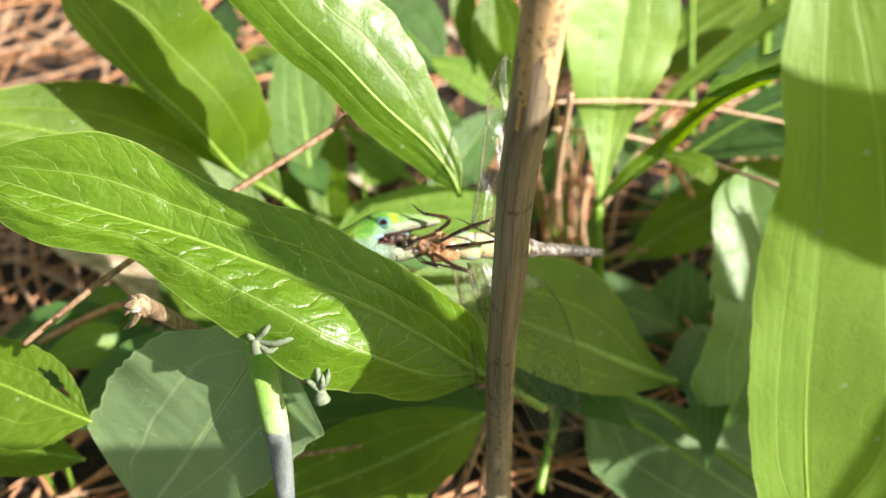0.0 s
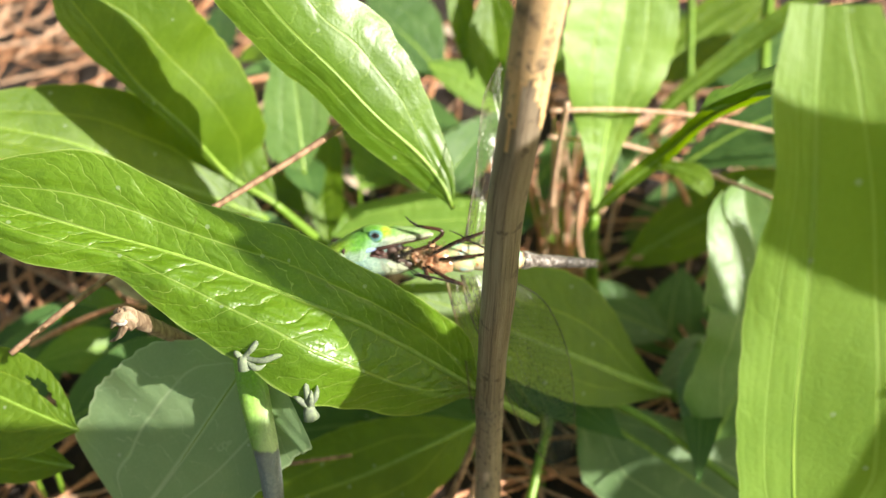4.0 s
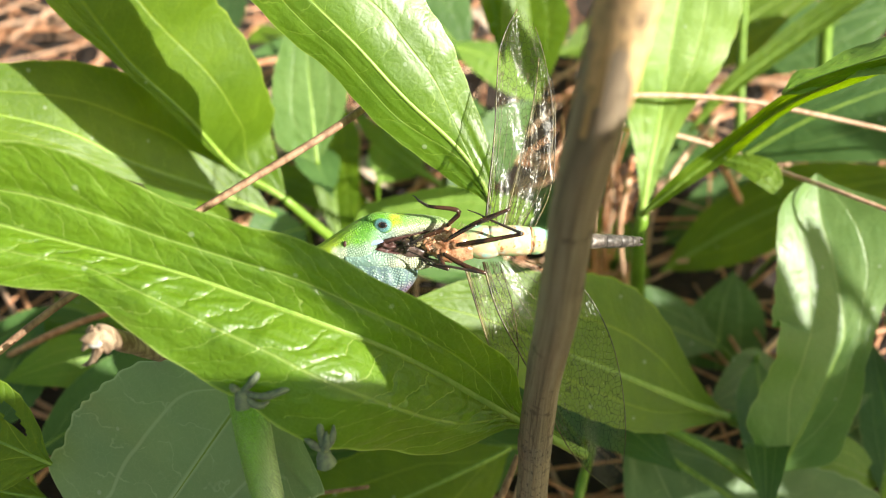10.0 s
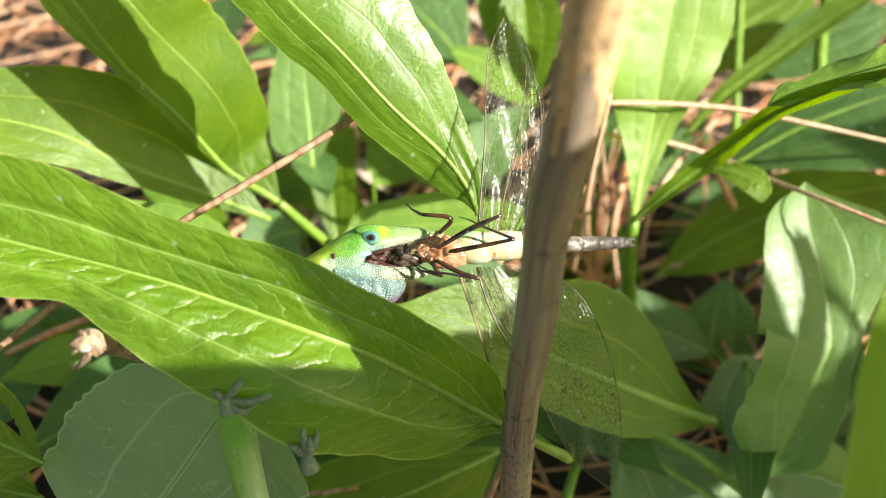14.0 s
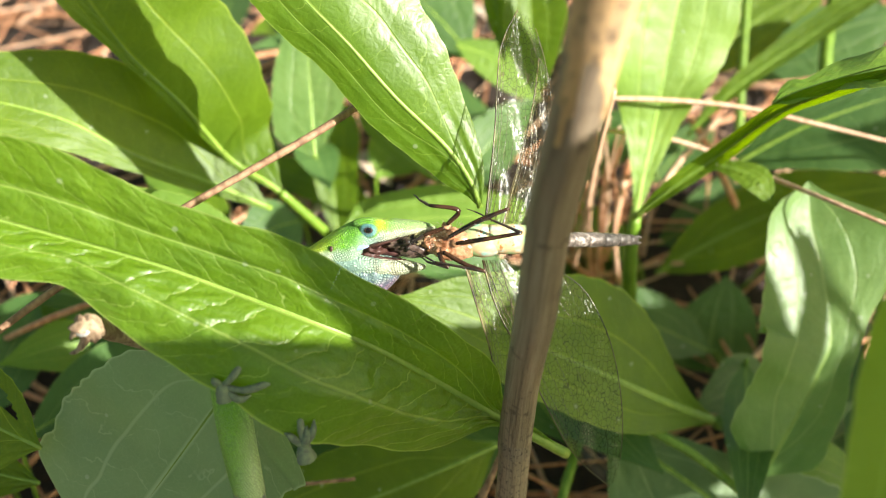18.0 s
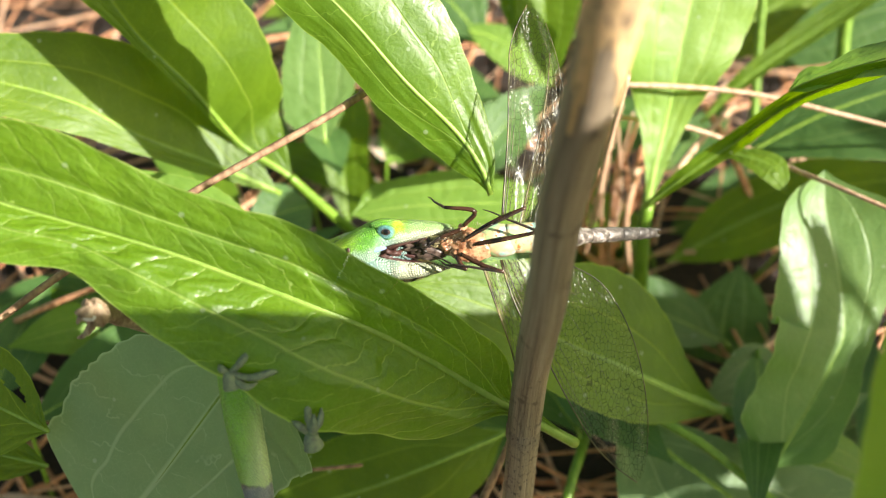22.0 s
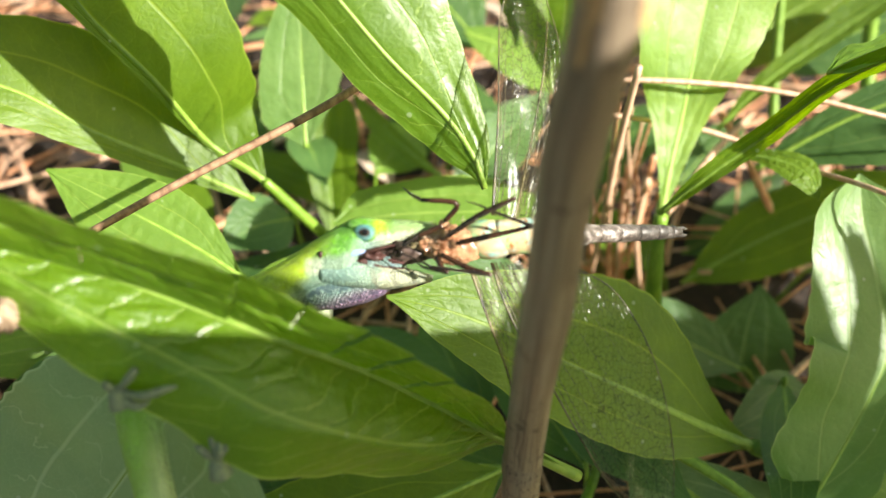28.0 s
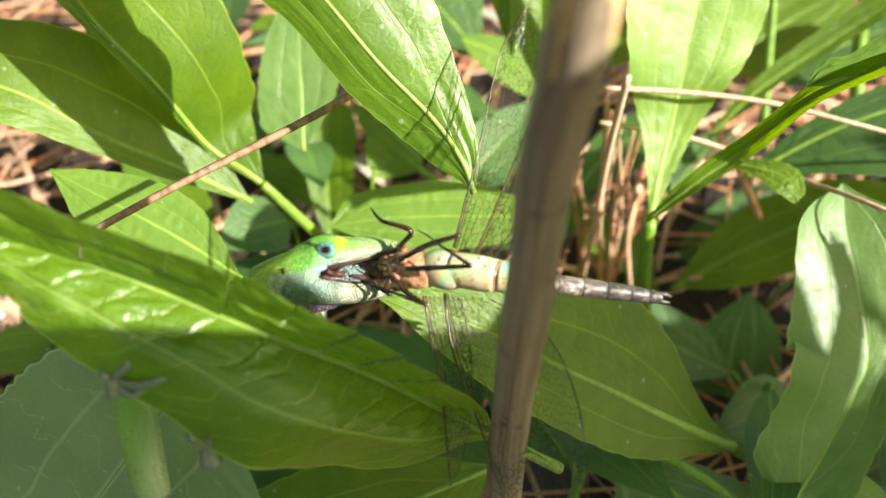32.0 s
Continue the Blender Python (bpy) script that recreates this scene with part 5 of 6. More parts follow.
    part("mouth_floor", loft(bmesh.new(), refine([(0.8, -0.4, -1.4, 3.6, 4.8), (3.5, -0.85, -1.8, 3.2, 4.8), (6.5, -1.15, -2.0, 2.4, 4.8), (8.6, -1.4, -2.1, 1.5, 4.8)], 3), 20), GUM, jaw, "dark floor of the mouth")
    part("tongue", rough_ball(bmesh.new(), (5.6, 4.0, -0.55), (2.6, 1.4, 0.45), 0.15, 7), plain("tongue_pink", (0.12, 0.055, 0.05), 0.3, spot=(0.06, 0.025, 0.022)), jaw, "pink tongue")
    throat = part("throat", loft(bmesh.new(), refine([(-8.6, -4.6, -12.6, 4.9, 5.0), (-4.6, -2.4, -12.3, 5.2, 4.8), (-0.6, -1.3, -11.5, 5.15, 4.6), (2.9, -1.5, -10.4, 4.85, 4.6), (5.0, -2.0, -9.3, 4.25, 4.6), (6.6, -2.5, -7.9, 3.5, 4.6), (7.8, -2.9, -6.3, 2.5, 4.6), (8.4, -3.3, -5.1, 1.4, 4.6)], 5), 34, 2.1, folds=0.16), THROAT, jaw, "pale bluish folded throat skin")
    part("tail", tube(bmesh.new(), line_mm([(-6, 9, 16), (-3, 4.5, 7), (-0.6, 1.0, 0), (1.4, 0, -7), (3.1, 0, -13), (3.15, 0, -13.1), (4.5, 0.6, -20), (6, 2, -32)]), [r * MM for r in (2.9, 2.9, 2.85, 2.8, 2.5, 2.1, 1.8, 1.45)], 20, 60), TAIL_SKIN, LIZARD, "green scaly tail with a grey regrown end")
    part("body", loft(bmesh.new(), refine([(-9, 3, -9, 5.5, 5), (-3, 5, -8, 6.5, 4), (4, 5.5, -7, 6.3, 4.5), (10, 4, -7, 5.5, 7)], 4), 28), SKIN, LIZARD)
    for name, palm, toes in (("hind_foot", (0, 0, 0), [[(0, 0, 0), (1.4, -0.6, 1.6), (2.4, -0.4, 3.2)], [(0, 0, 0), (2.6, -0.7, -0.1), (4.6, -0.7, 0.6), (6.3, -0.5, 1.2)], [(0, 0, 0), (-0.8, -0.3, 0.5), (-1.3, 0, 0.9)], [(0, 0, 0), (1.8, -0.4, -1.2), (3.2, -0.3, -0.7)]]),
                             ("forefoot", (9.2, 1.2, -6.6), [[(9.2, 1.2, -6.6), (8.9, 0.4, -4.2), (8.6, 0.5, -2.2)], [(9.2, 1.2, -6.6), (10.2, 0.4, -4.6), (10.3, 0.5, -3.2)], [(9.2, 1.2, -6.6), (7.8, 0.5, -5.3), (7.0, 0.7, -5.0)], [(9.2, 1.2, -6.6), (9.6, 0.3, -5.2), (9.5, 0.3, -3.9)]])):
        palm, toes = Vector(palm) * 1.28, [[Vector(p) * 1.28 for p in t] for t in toes]
        foot = part(name, tube(bmesh.new(), line_mm([Vector(palm) + Vector((0.4, 0.6, -1.8)), Vector(palm) + Vector((0.1, 0.1, -0.6)), Vector(palm) + Vector((0.2, -0.2, 0.4))]), [1.5 * MM, 1.2 * MM, 0.85 * MM], 12), FOOT_SKIN, LIZARD, "greyish clasping foot")
        for t in toes:
            part("toe", tube(bmesh.new(), line_mm(t), [0.52 * MM, 0.45 * MM, 0.6 * MM, 0.5 * MM, 0.12 * MM], 9, 18), FOOT_SKIN, foot)
    return head, jaw, throat


LIZARD_HEAD, LIZARD_JAW, LIZARD_THROAT = build_lizard()
for ob in LIZARD.children:
    spot = {"tail": (-0.0329, 0.0947, 0.0998), "body": (-0.0330, 0.1300, 0.0800), "hind_foot": (-0.0322, 0.0916, 0.1100), "forefoot": (-0.0325, 0.0922, 0.1091)}.get(ob.name.split(".")[0])
    if spot:
        ob.matrix_basis = Matrix.Translation(spot) @ SLOPE

dry_stalk()

# ---- dragonfly ----
def pearl_material():
    n = Nodes("dragonfly_pearl")
    obj = n.coords("Object")
    k = n.noise(obj, 300.0, 3.0)
    j = n.noise(obj, 620.0, 4.0, 0.6)
    col = n.ramp(k, [(0.32, (0.3, 0.62, 0.48)), (0.46, (0.48, 0.66, 0.3)), (0.55, (0.72, 0.5, 0.28)), (0.66, (0.4, 0.64, 0.56))])
    col = n.mix(n.smooth(j, 0.59, 0.66), col, (0.45, 0.2, 0.06))
    n.finish(col, 0.26, spec=0.7, normal=n.bump(j, 0.35, 0.0003))
    n.bsdf.inputs["Thin Film Thickness"].default_value = 380.0
    return n.mat


AMBER = plain("dragonfly_amber", (0.6, 0.33, 0.18), 0.25, 0.6, spot=(0.26, 0.1, 0.045), scale=800.0)
PEARL = pearl_material()
CHITIN = plain("dragonfly_black", (0.01, 0.008, 0.007), 0.28, 0.6, (0.05, 0.03, 0.02))
FEMUR = plain("dragonfly_femur", (0.065, 0.028, 0.014), 0.24, 0.6, (0.006, 0.004, 0.003), 260.0)
PULP = plain("dragonfly_pulp", (0.05, 0.03, 0.025), 0.35, 0.5, (0.2, 0.14, 0.11), 700.0)
MORSEL = plain("dragonfly_face", (0.5, 0.42, 0.2), 0.45, spot=(0.06, 0.04, 0.03), scale=1100.0)


def tail_material():
    n = Nodes("dragonfly_tail")
    obj = n.coords("Object")
    a = n.noise(n.scaled(obj, (0.35, 1.0, 1.0)), 1300.0, 4.0, 0.7)
    col = n.ramp(a, [(0.35, (0.04, 0.033, 0.028)), (0.52, (0.15, 0.12, 0.1)), (0.66, (0.5, 0.45, 0.41))])
    x = n.add("SeparateXYZ", {0: n.scaled(obj, 1000.0)})
    dark = n.mix(0.72, col, (0.03, 0.027, 0.024))
    return n.finish(n.mix(n.smooth(x, 24.0, 29.0), col, dark), 0.4, normal=n.bump(a, 0.4, 0.0003))


def wing_material():
    """Clear film over a net of fine dark veins; each cell of the net domes a little and glints."""
    n = Nodes("wing_membrane")
    obj = n.coords("Object")
    flat = n.scaled(obj, (1.0, 0.3, 0.55))
    cells = n.voronoi(flat, 1500.0, rand=0.75)
    net = n.maths("SUBTRACT", 1.0, n.smooth(cells, 0.02, 0.055))
    patch = n.smooth(n.noise(obj, 140.0, 2.0), 0.42, 0.62)
    nor = n.bump(n.maths("MULTIPLY", n.smooth(cells, 0.0, 0.35), patch), 1.0, 0.00011)
    nor = n.bump(n.noise(obj, 260.0, 2.0), 0.4, 0.001, nor)
    n.finish(n.mix(n.noise(obj, 500.0), (0.03, 0.024, 0.012), (0.1, 0.075, 0.035)), 0.35, spec=0.4)
    clear = n.add("BsdfTransparent", {"Color": (0.95, 0.95, 0.9, 1)})
    gloss = n.add("BsdfAnisotropic", {"Color": (0.95, 0.95, 0.9, 1), "Roughness": 0.28, "Normal": nor})
    film = n.add("MixShader", {0: 0.016, 1: clear, 2: gloss})
    n.tree.links.new(n.add("MixShader", {0: n.maths("MULTIPLY", net, 0.55), 1: film, 2: n.bsdf.outputs[0]}), n.out.inputs[0])
    return n.mat


WING = wing_material()
VEIN = plain("wing_vein", (0.03, 0.024, 0.012), 0.35, spot=(0.2, 0.16, 0.06), scale=350.0)
TAIL = tail_material()
DRAGONFLY = thing("dragonfly", "large pale-bellied dragonfly with clear wings, held in the lizard's jaws", "dragonfly")


HAIR = plain("insect_hair", (0.6, 0.5, 0.36), 0.6)


def hair(rnd, centre, radii, count):
    bm = bmesh.new()
    for _ in range(count):
        d = Vector((rnd.gauss(0, 1), -abs(rnd.gauss(0, 1)), rnd.gauss(0, 1))).normalized()
        p = Vector(centre) + Vector((d.x * radii[0], d.y * radii[1], d.z * radii[2]))
        tip = p + d * rnd.uniform(0.3, 0.7) + Vector((rnd.uniform(-0.2, 0.2), 0, rnd.uniform(-0.2, 0.2)))
        tube(bm, line_mm([p - d * 0.3, tip]), [0.022 * MM, 0.008 * MM], 3, 2)
    return bm


def build_dragonfly():
    at = DRAGONFLY
    part("thorax", rough_ball(bmesh.new(), (0.6, 2.9, -1.0), (4.2, 2.8, 2.8), 0.11, 2, 48), AMBER, at, "orange brown lumpy thorax")
    for c, r in (((-0.4, 0.5, 1.9), 0.75), ((0.4, -0.1, 0.4), 0.8), ((1.4, 0.0, -0.7), 0.8), ((-0.4, 0.3, -2.2), 0.75), ((-1.3, 0.5, -2.3), 0.6)):
        part("leg_base", rough_ball(bmesh.new(), c, (r * 1.1, r * 0.8, r * 0.9), 0.2, r * 9, 20), AMBER, at, "orange leg base")
    part("fuzz", hair(random.Random(3), (0.4, 2.6, -0.3), (4.2, 2.9, 3.1), 260), HAIR, at, "fine pale hairs")["kind"] = "stuff"
    belly = bmesh.new()
    ball(belly, (5.6, 3.6, -0.1), 3.3, (1.3, 0.84, 0.86), 30)
    part("pale_flank", belly, PEARL, at, "pearly green flank")
    seg = [(6.6, 2.55, 13.4, 2.45, 4.2), (13.4, 2.4, 17.5, 1.8, 5.8), (17.5, 1.85, 21, 1.35, 8), (21, 1.35, 24, 1.3, 10.0), (24, 1.35, 27, 1.25, 12), (27, 1.28, 30, 1.15, 14), (30, 1.18, 32.4, 1.0, 15.6), (32.4, 1.05, 34.0, 0.8, 16.8)]
    y0 = 3.4
    for i, (x0, r0, x1, r1, y1) in enumerate(seg):
        z0, z1 = x0 * 0.052 - 0.1, x1 * 0.052 - 0.1
        mid = ((x0 + x1) / 2, (y0 + y1) / 2, (z0 + z1) / 2)
        part("abdomen_segment", tube(bmesh.new(), line_mm([(x0, y0, z0), mid, (x1, y1, z1)]), [r0 * 0.93 * MM, r0 * 1.0 * MM, r1 * 1.06 * MM, r1 * 0.96 * MM], 20, 10), PEARL if i < 2 else TAIL, at)
        if 0 < i < 3:
            part("segment_ring", tube(bmesh.new(), line_mm([(x0 - 0.1, y0, z0), (x0 + 0.16, y0 + 0.05, z0)]), [r0 * 0.985 * MM, r0 * 0.985 * MM], 22, 2), AMBER, at, "brown ring between segments")
        y0 = y1
    for dz in (-0.5, 0.5):
        part("tail_clasper", tube(bmesh.new(), line_mm([(33.6, 16.6, 1.65 + dz), (34.6, 17.3, 1.7 + dz * 1.1), (35.3, 17.8, 1.7 + dz * 0.9)]), [0.3 * MM, 0.35 * MM, 0.12 * MM], 8), TAIL, at)
    part("face", rough_ball(bmesh.new(), (-4.4, 2.4, -0.7), (2.2, 1.3, 1.2), 0.45, 3), MORSEL, at, "crushed yellowish brown head")
    part("mouthparts", rough_ball(bmesh.new(), (-6.6, 2.6, -1.3), (2.2, 1.5, 1.3), 0.55, 5), CHITIN, at, "dark crushed mouthparts")
    part("crushed_head", rough_ball(bmesh.new(), (-6.0, 4.0, -1.3), (5.2, 2.7, 2.3), 0.3, 11, 44), PULP, at, "dark crushed head in the lizard's mouth")
    part("neck", rough_ball(bmesh.new(), (-2.8, 2.2, -1.0), (1.4, 1.3, 1.5), 0.4, 8), AMBER, at)
    for c, r in (((-6.6, 1.3, -1.2), 0.75), ((-8.0, 2.4, -1.0), 0.8)):
        part("eye", ball(bmesh.new(), c, r, (1.1, 0.9, 0.85), 16), CHITIN, at, "dark glossy compound eye")
    legs = [[(-0.2, -0.2, 2.2), (1.5, -1.2, 4.6), (-3.4, -0.9, 5.1), (-5.0, -0.6, 5.9), (-6.1, -0.4, 6.7)], [(0.3, -0.5, 0.2), (5.0, -2.2, 3.2), (9.6, -2.6, 5.4), (4.5, -2.7, 2.6), (-0.6, -2.2, -0.5)],
            [(1.5, -0.4, -0.8), (6.5, -1.8, 0.3), (11.9, -2.2, 1.6), (6.6, -2.0, 3.5), (2.8, -1.7, 4.9)], [(-0.5, -0.3, -2.4), (3.0, -1.5, -4.0), (6.5, -2.0, -5.0), (-1.8, -1.9, -4.0), (-6.4, -1.2, -2.2)],
            [(-1.3, -0.2, -2.6), (-0.3, -1.4, -4.2), (0.5, -1.8, -4.8), (-3.0, -1.4, -4.1), (-4.3, -1.1, -3.4)], [(-0.6, 0.0, 1.6), (-2.2, 0.4, 0.9), (-4.0, 0.5, 0.2), (-6.0, 0.4, -1.4), (-7.2, 0.3, -1.6)]]
    for a, b, c, d, e in legs:
        leg = part("leg", tube(bmesh.new(), line_mm([a, b, c]), [0.34 * MM, 0.42 * MM, 0.36 * MM, 0.3 * MM], 10, 16), FEMUR, at, "dark spiny leg")
        part("shin", tube(bmesh.new(), line_mm([c, Vector(c).lerp(Vector(d), 0.5), d]), [0.27 * MM, 0.22 * MM, 0.17 * MM], 8, 12), CHITIN, leg)
        part("claw_foot", tube(bmesh.new(), line_mm([d, Vector(d).lerp(Vector(e), 0.55) + Vector((0, 0, 0.15)), e]), [0.17 * MM, 0.13 * MM, 0.06 * MM], 7, 10), CHITIN, leg)
        spines = bmesh.new()
        for k in range(9):
            p = Vector(c).lerp(Vector(d), 0.12 + 0.09 * k)
            side = -1 if k % 2 else 1
            tube(spines, line_mm([p, p + Vector((-0.15, -0.12, 0.55 * side))]), [0.05 * MM, 0.015 * MM], 4, 2)
        part("spine", spines, CHITIN, leg)["kind"] = "stuff"
    fore_near = ([(6.1, 4.2, 3.3), (6.4, 4.6, 10), (6.7, 5.2, 18), (6.6, 6, 27), (6.9, 6.6, 33.5), (9.3, 7.2, 39.5)],
        [(11.8, 4.4, 1.9), (14.9, 5.0, 9.3), (16.5, 5.8, 16.8), (16.1, 6.2, 23.3), (14.5, 6.6, 30.8), (12.1, 7, 37.3), (9.3, 7.2, 39.5)])
    hind_near = ([(9.0, 5.2, 2.0), (11.2, 6.2, 13), (13.0, 7.2, 24), (13.5, 8, 31.7)],
        [(13.5, 5.2, 1.0), (16.8, 6.2, 10), (16.8, 7.2, 22), (15.6, 7.8, 29), (13.5, 8, 31.7)])
    fore_far = ([(6.1, 4.0, -3.4), (8.9, 4.4, -11.2), (14.6, 5.2, -20.5), (19.2, 6, -28.5), (24.2, 6.6, -36), (30.6, 7.2, -41)],
        [(13.1, 4.2, -2.8), (21.5, 4.8, -5.6), (26.8, 5.4, -12), (30.2, 6, -20.5), (32, 6.6, -30.5), (31.8, 7, -38.5), (30.6, 7.2, -41)])
    hind_far = ([(3.1, 3.6, -4.4), (5.6, 4.4, -11.2), (8.4, 5.2, -18.7), (10.3, 6, -26), (11.7, 6.4, -30.8)],
        [(8.9, 3.8, -3.6), (11.7, 4.6, -11.2), (13.1, 5.4, -19.6), (12.6, 6, -28), (11.7, 6.4, -30.8)])
    for lead, trail in (fore_near, hind_near, fore_far, hind_far):
        nu, nv = 36, 12
        lo, hi = glide(line_mm(lead), nu), glide(line_mm(trail), nu)
        bm = bmesh.new()
        rows = [[bm.verts.new(a.lerp(b, j / nv) + Vector((0, -0.0004 * math.sin(j / nv * 9.0) * math.sin(math.pi * j / nv) + 0.0003 * math.sin(i * 0.5 + j), 0))) for j in range(nv + 1)] for i, (a, b) in enumerate(zip(lo, hi))]
        for i in range(nu):
            for j in range(nv):
                if (rows[i][j].co - rows[i][j + 1].co).length > 1e-7 or i < nu - 1:
                    bm.faces.new((rows[i][j], rows[i][j + 1], rows[i + 1][j + 1], rows[i + 1][j]))
        wing = part("wing", bm, WING, at, "clear net-veined wing")
        veins = bmesh.new()
        for f, r, end in ((0.0, 0.2, 1.0), (0.035, 0.13, 0.97), (0.08, 0.13, 0.93), (0.17, 0.09, 0.85), (0.28, 0.08, 0.75), (0.42, 0.075, 0.65), (0.6, 0.07, 0.5), (0.8, 0.06, 0.4), (1.0, 0.13, 0.98)):
            k = max(4, int(nu * end))
            tube(veins, [lo[i].lerp(hi[i], min(1.0, f * (1 + 0.5 * i / nu)) if f < 1 else 1.0) - Vector((0, 0.00012, 0)) for i in range(0, k + 1, 4)], [r * (1.0 if f == 0.0 else 0.7) * MM, r * (0.65 if f in (0.0, 1.0) else 0.33) * MM, r * (0.5 if f in (0.0, 1.0) else 0.2) * MM], 5, 24)
        part("vein", veins, VEIN, wing, "fine dark wing veins")["kind"] = "stuff"


build_dragonfly()


# ---- the phone that films, whose shadow falls on the leaves ----
def build_phone():
    th = thing("phone", "black phone held over the leaves, its shadow falling on them", "phone")
    black = plain("phone_black", (0.012, 0.012, 0.014), 0.3)
    shell = bmesh.new()
    bmesh.ops.create_cube(shell, size=1.0, matrix=Matrix.Translation((0.095, -0.0245, 0.008)) @ Matrix.Diagonal((0.166, 0.076, 0.0076, 1)))
    bmesh.ops.bevel(shell, geom=[e for e in shell.edges if abs(e.verts[0].co.z - e.verts[1].co.z) > 0.001], offset=0.011, segments=8, affect="EDGES")
    part("body", shell, black, th, smooth=False)
    glass = bmesh.new()
    bmesh.ops.create_cube(glass, size=1.0, matrix=Matrix.Translation((0.095, -0.0245, 0.012)) @ Matrix.Diagonal((0.156, 0.068, 0.0006, 1)))
    part("screen", glass, plain("phone_glass", (0.01, 0.01, 0.01), 0.05), th, "dark glass screen", smooth=False)
    return th


PHONE = build_phone()


def motions():
    """The lizard's head, its prey and the leaf move."""
    head = [(0, -0.0116, 0.1212, 0.1121, 1.8, 0.0), (1, -0.0117, 0.1212, 0.1120, 1.6, 0.0), (2, -0.0111, 0.1213, 0.1122, 1.3, 0.0), (2.5, -0.0111, 0.1215, 0.1122, 1.3, 0.0), (4.5, -0.0116, 0.1211, 0.1118, 0.9, 0.0), (5, -0.0119, 0.1211, 0.1118, 0.7, 0.0), (5.5, -0.0124, 0.1210, 0.1116, 0.8, 0.0), (6, -0.0121, 0.1213, 0.1118, 0.9, 0.0), (6.5, -0.0123, 0.1211, 0.1116, 0.9, 0.0), (7, -0.0125, 0.1212, 0.1118, 0.8, 0.0), (7.5, -0.0122, 0.1210, 0.1118, 0.6, 0.0), (8, -0.0120, 0.1212, 0.1120, 0.6, 0.0), (8.5, -0.0122, 0.1212, 0.1120, 0.7, 0.0), (9, -0.0138, 0.1233, 0.1141, 0.7, 0.0), (10, -0.0146, 0.1226, 0.1135, 0.5, 0.0), (11, -0.0164, 0.1222, 0.1131, 0.4, 0.0), (12, -0.0140, 0.1226, 0.1135, 0.3, 0.0), (13, -0.0139, 0.1221, 0.1130, 0.0, 0.0), (14, -0.0143, 0.1220, 0.1130, 0.0, 0.0), (14.5, -0.0144, 0.1218, 0.1128, 0.0, 0.0), (16.5, -0.0135, 0.1212, 0.1123, -0.5, 0.0), (17, -0.0139, 0.1217, 0.1127, -0.5, 0.0), (18, -0.0149, 0.1217, 0.1127, -1.1, 0.0), (19, -0.0152, 0.1215, 0.1126, -1.1, 0.0), (20, -0.0143, 0.1208, 0.1120, -0.8, 0.0), (21, -0.0131, 0.1203, 0.1115, -1.2, 0.0), (22, -0.0134, 0.1199, 0.1111, -1.6, 0.0), (23, -0.0147, 0.1209, 0.1121, -1.4, 0.0), (24, -0.0149, 0.1211, 0.1122, -1.8, 0.0), (25, -0.0149, 0.1213, 0.1123, -1.8, 0.0), (25.5, -0.0148, 0.1217, 0.1126, -1.6, 0.0), (27.5, -0.0134, 0.1212, 0.1125, -2.0, 0.0), (28, -0.0127, 0.1193, 0.1107, -1.8, 0.0), (28.5, -0.0119, 0.1190, 0.1104, -1.5, 0.0), (29, -0.0119, 0.1184, 0.1097, -1.5, 0.0), (29.5, -0.0123, 0.1170, 0.1083, -1.6, 0.0), (30, -0.0143, 0.1176, 0.1092, -1.7, 0.0), (30.5, -0.0162, 0.1177, 0.1094, -1.8, 0.0), (31, -0.0166, 0.1173, 0.1090, -1.9, 0.0), (31.5, -0.0168, 0.1175, 0.1092, -2.2, 0.0), (32, -0.0168, 0.1174, 0.1091, -2.4, 0.0)]
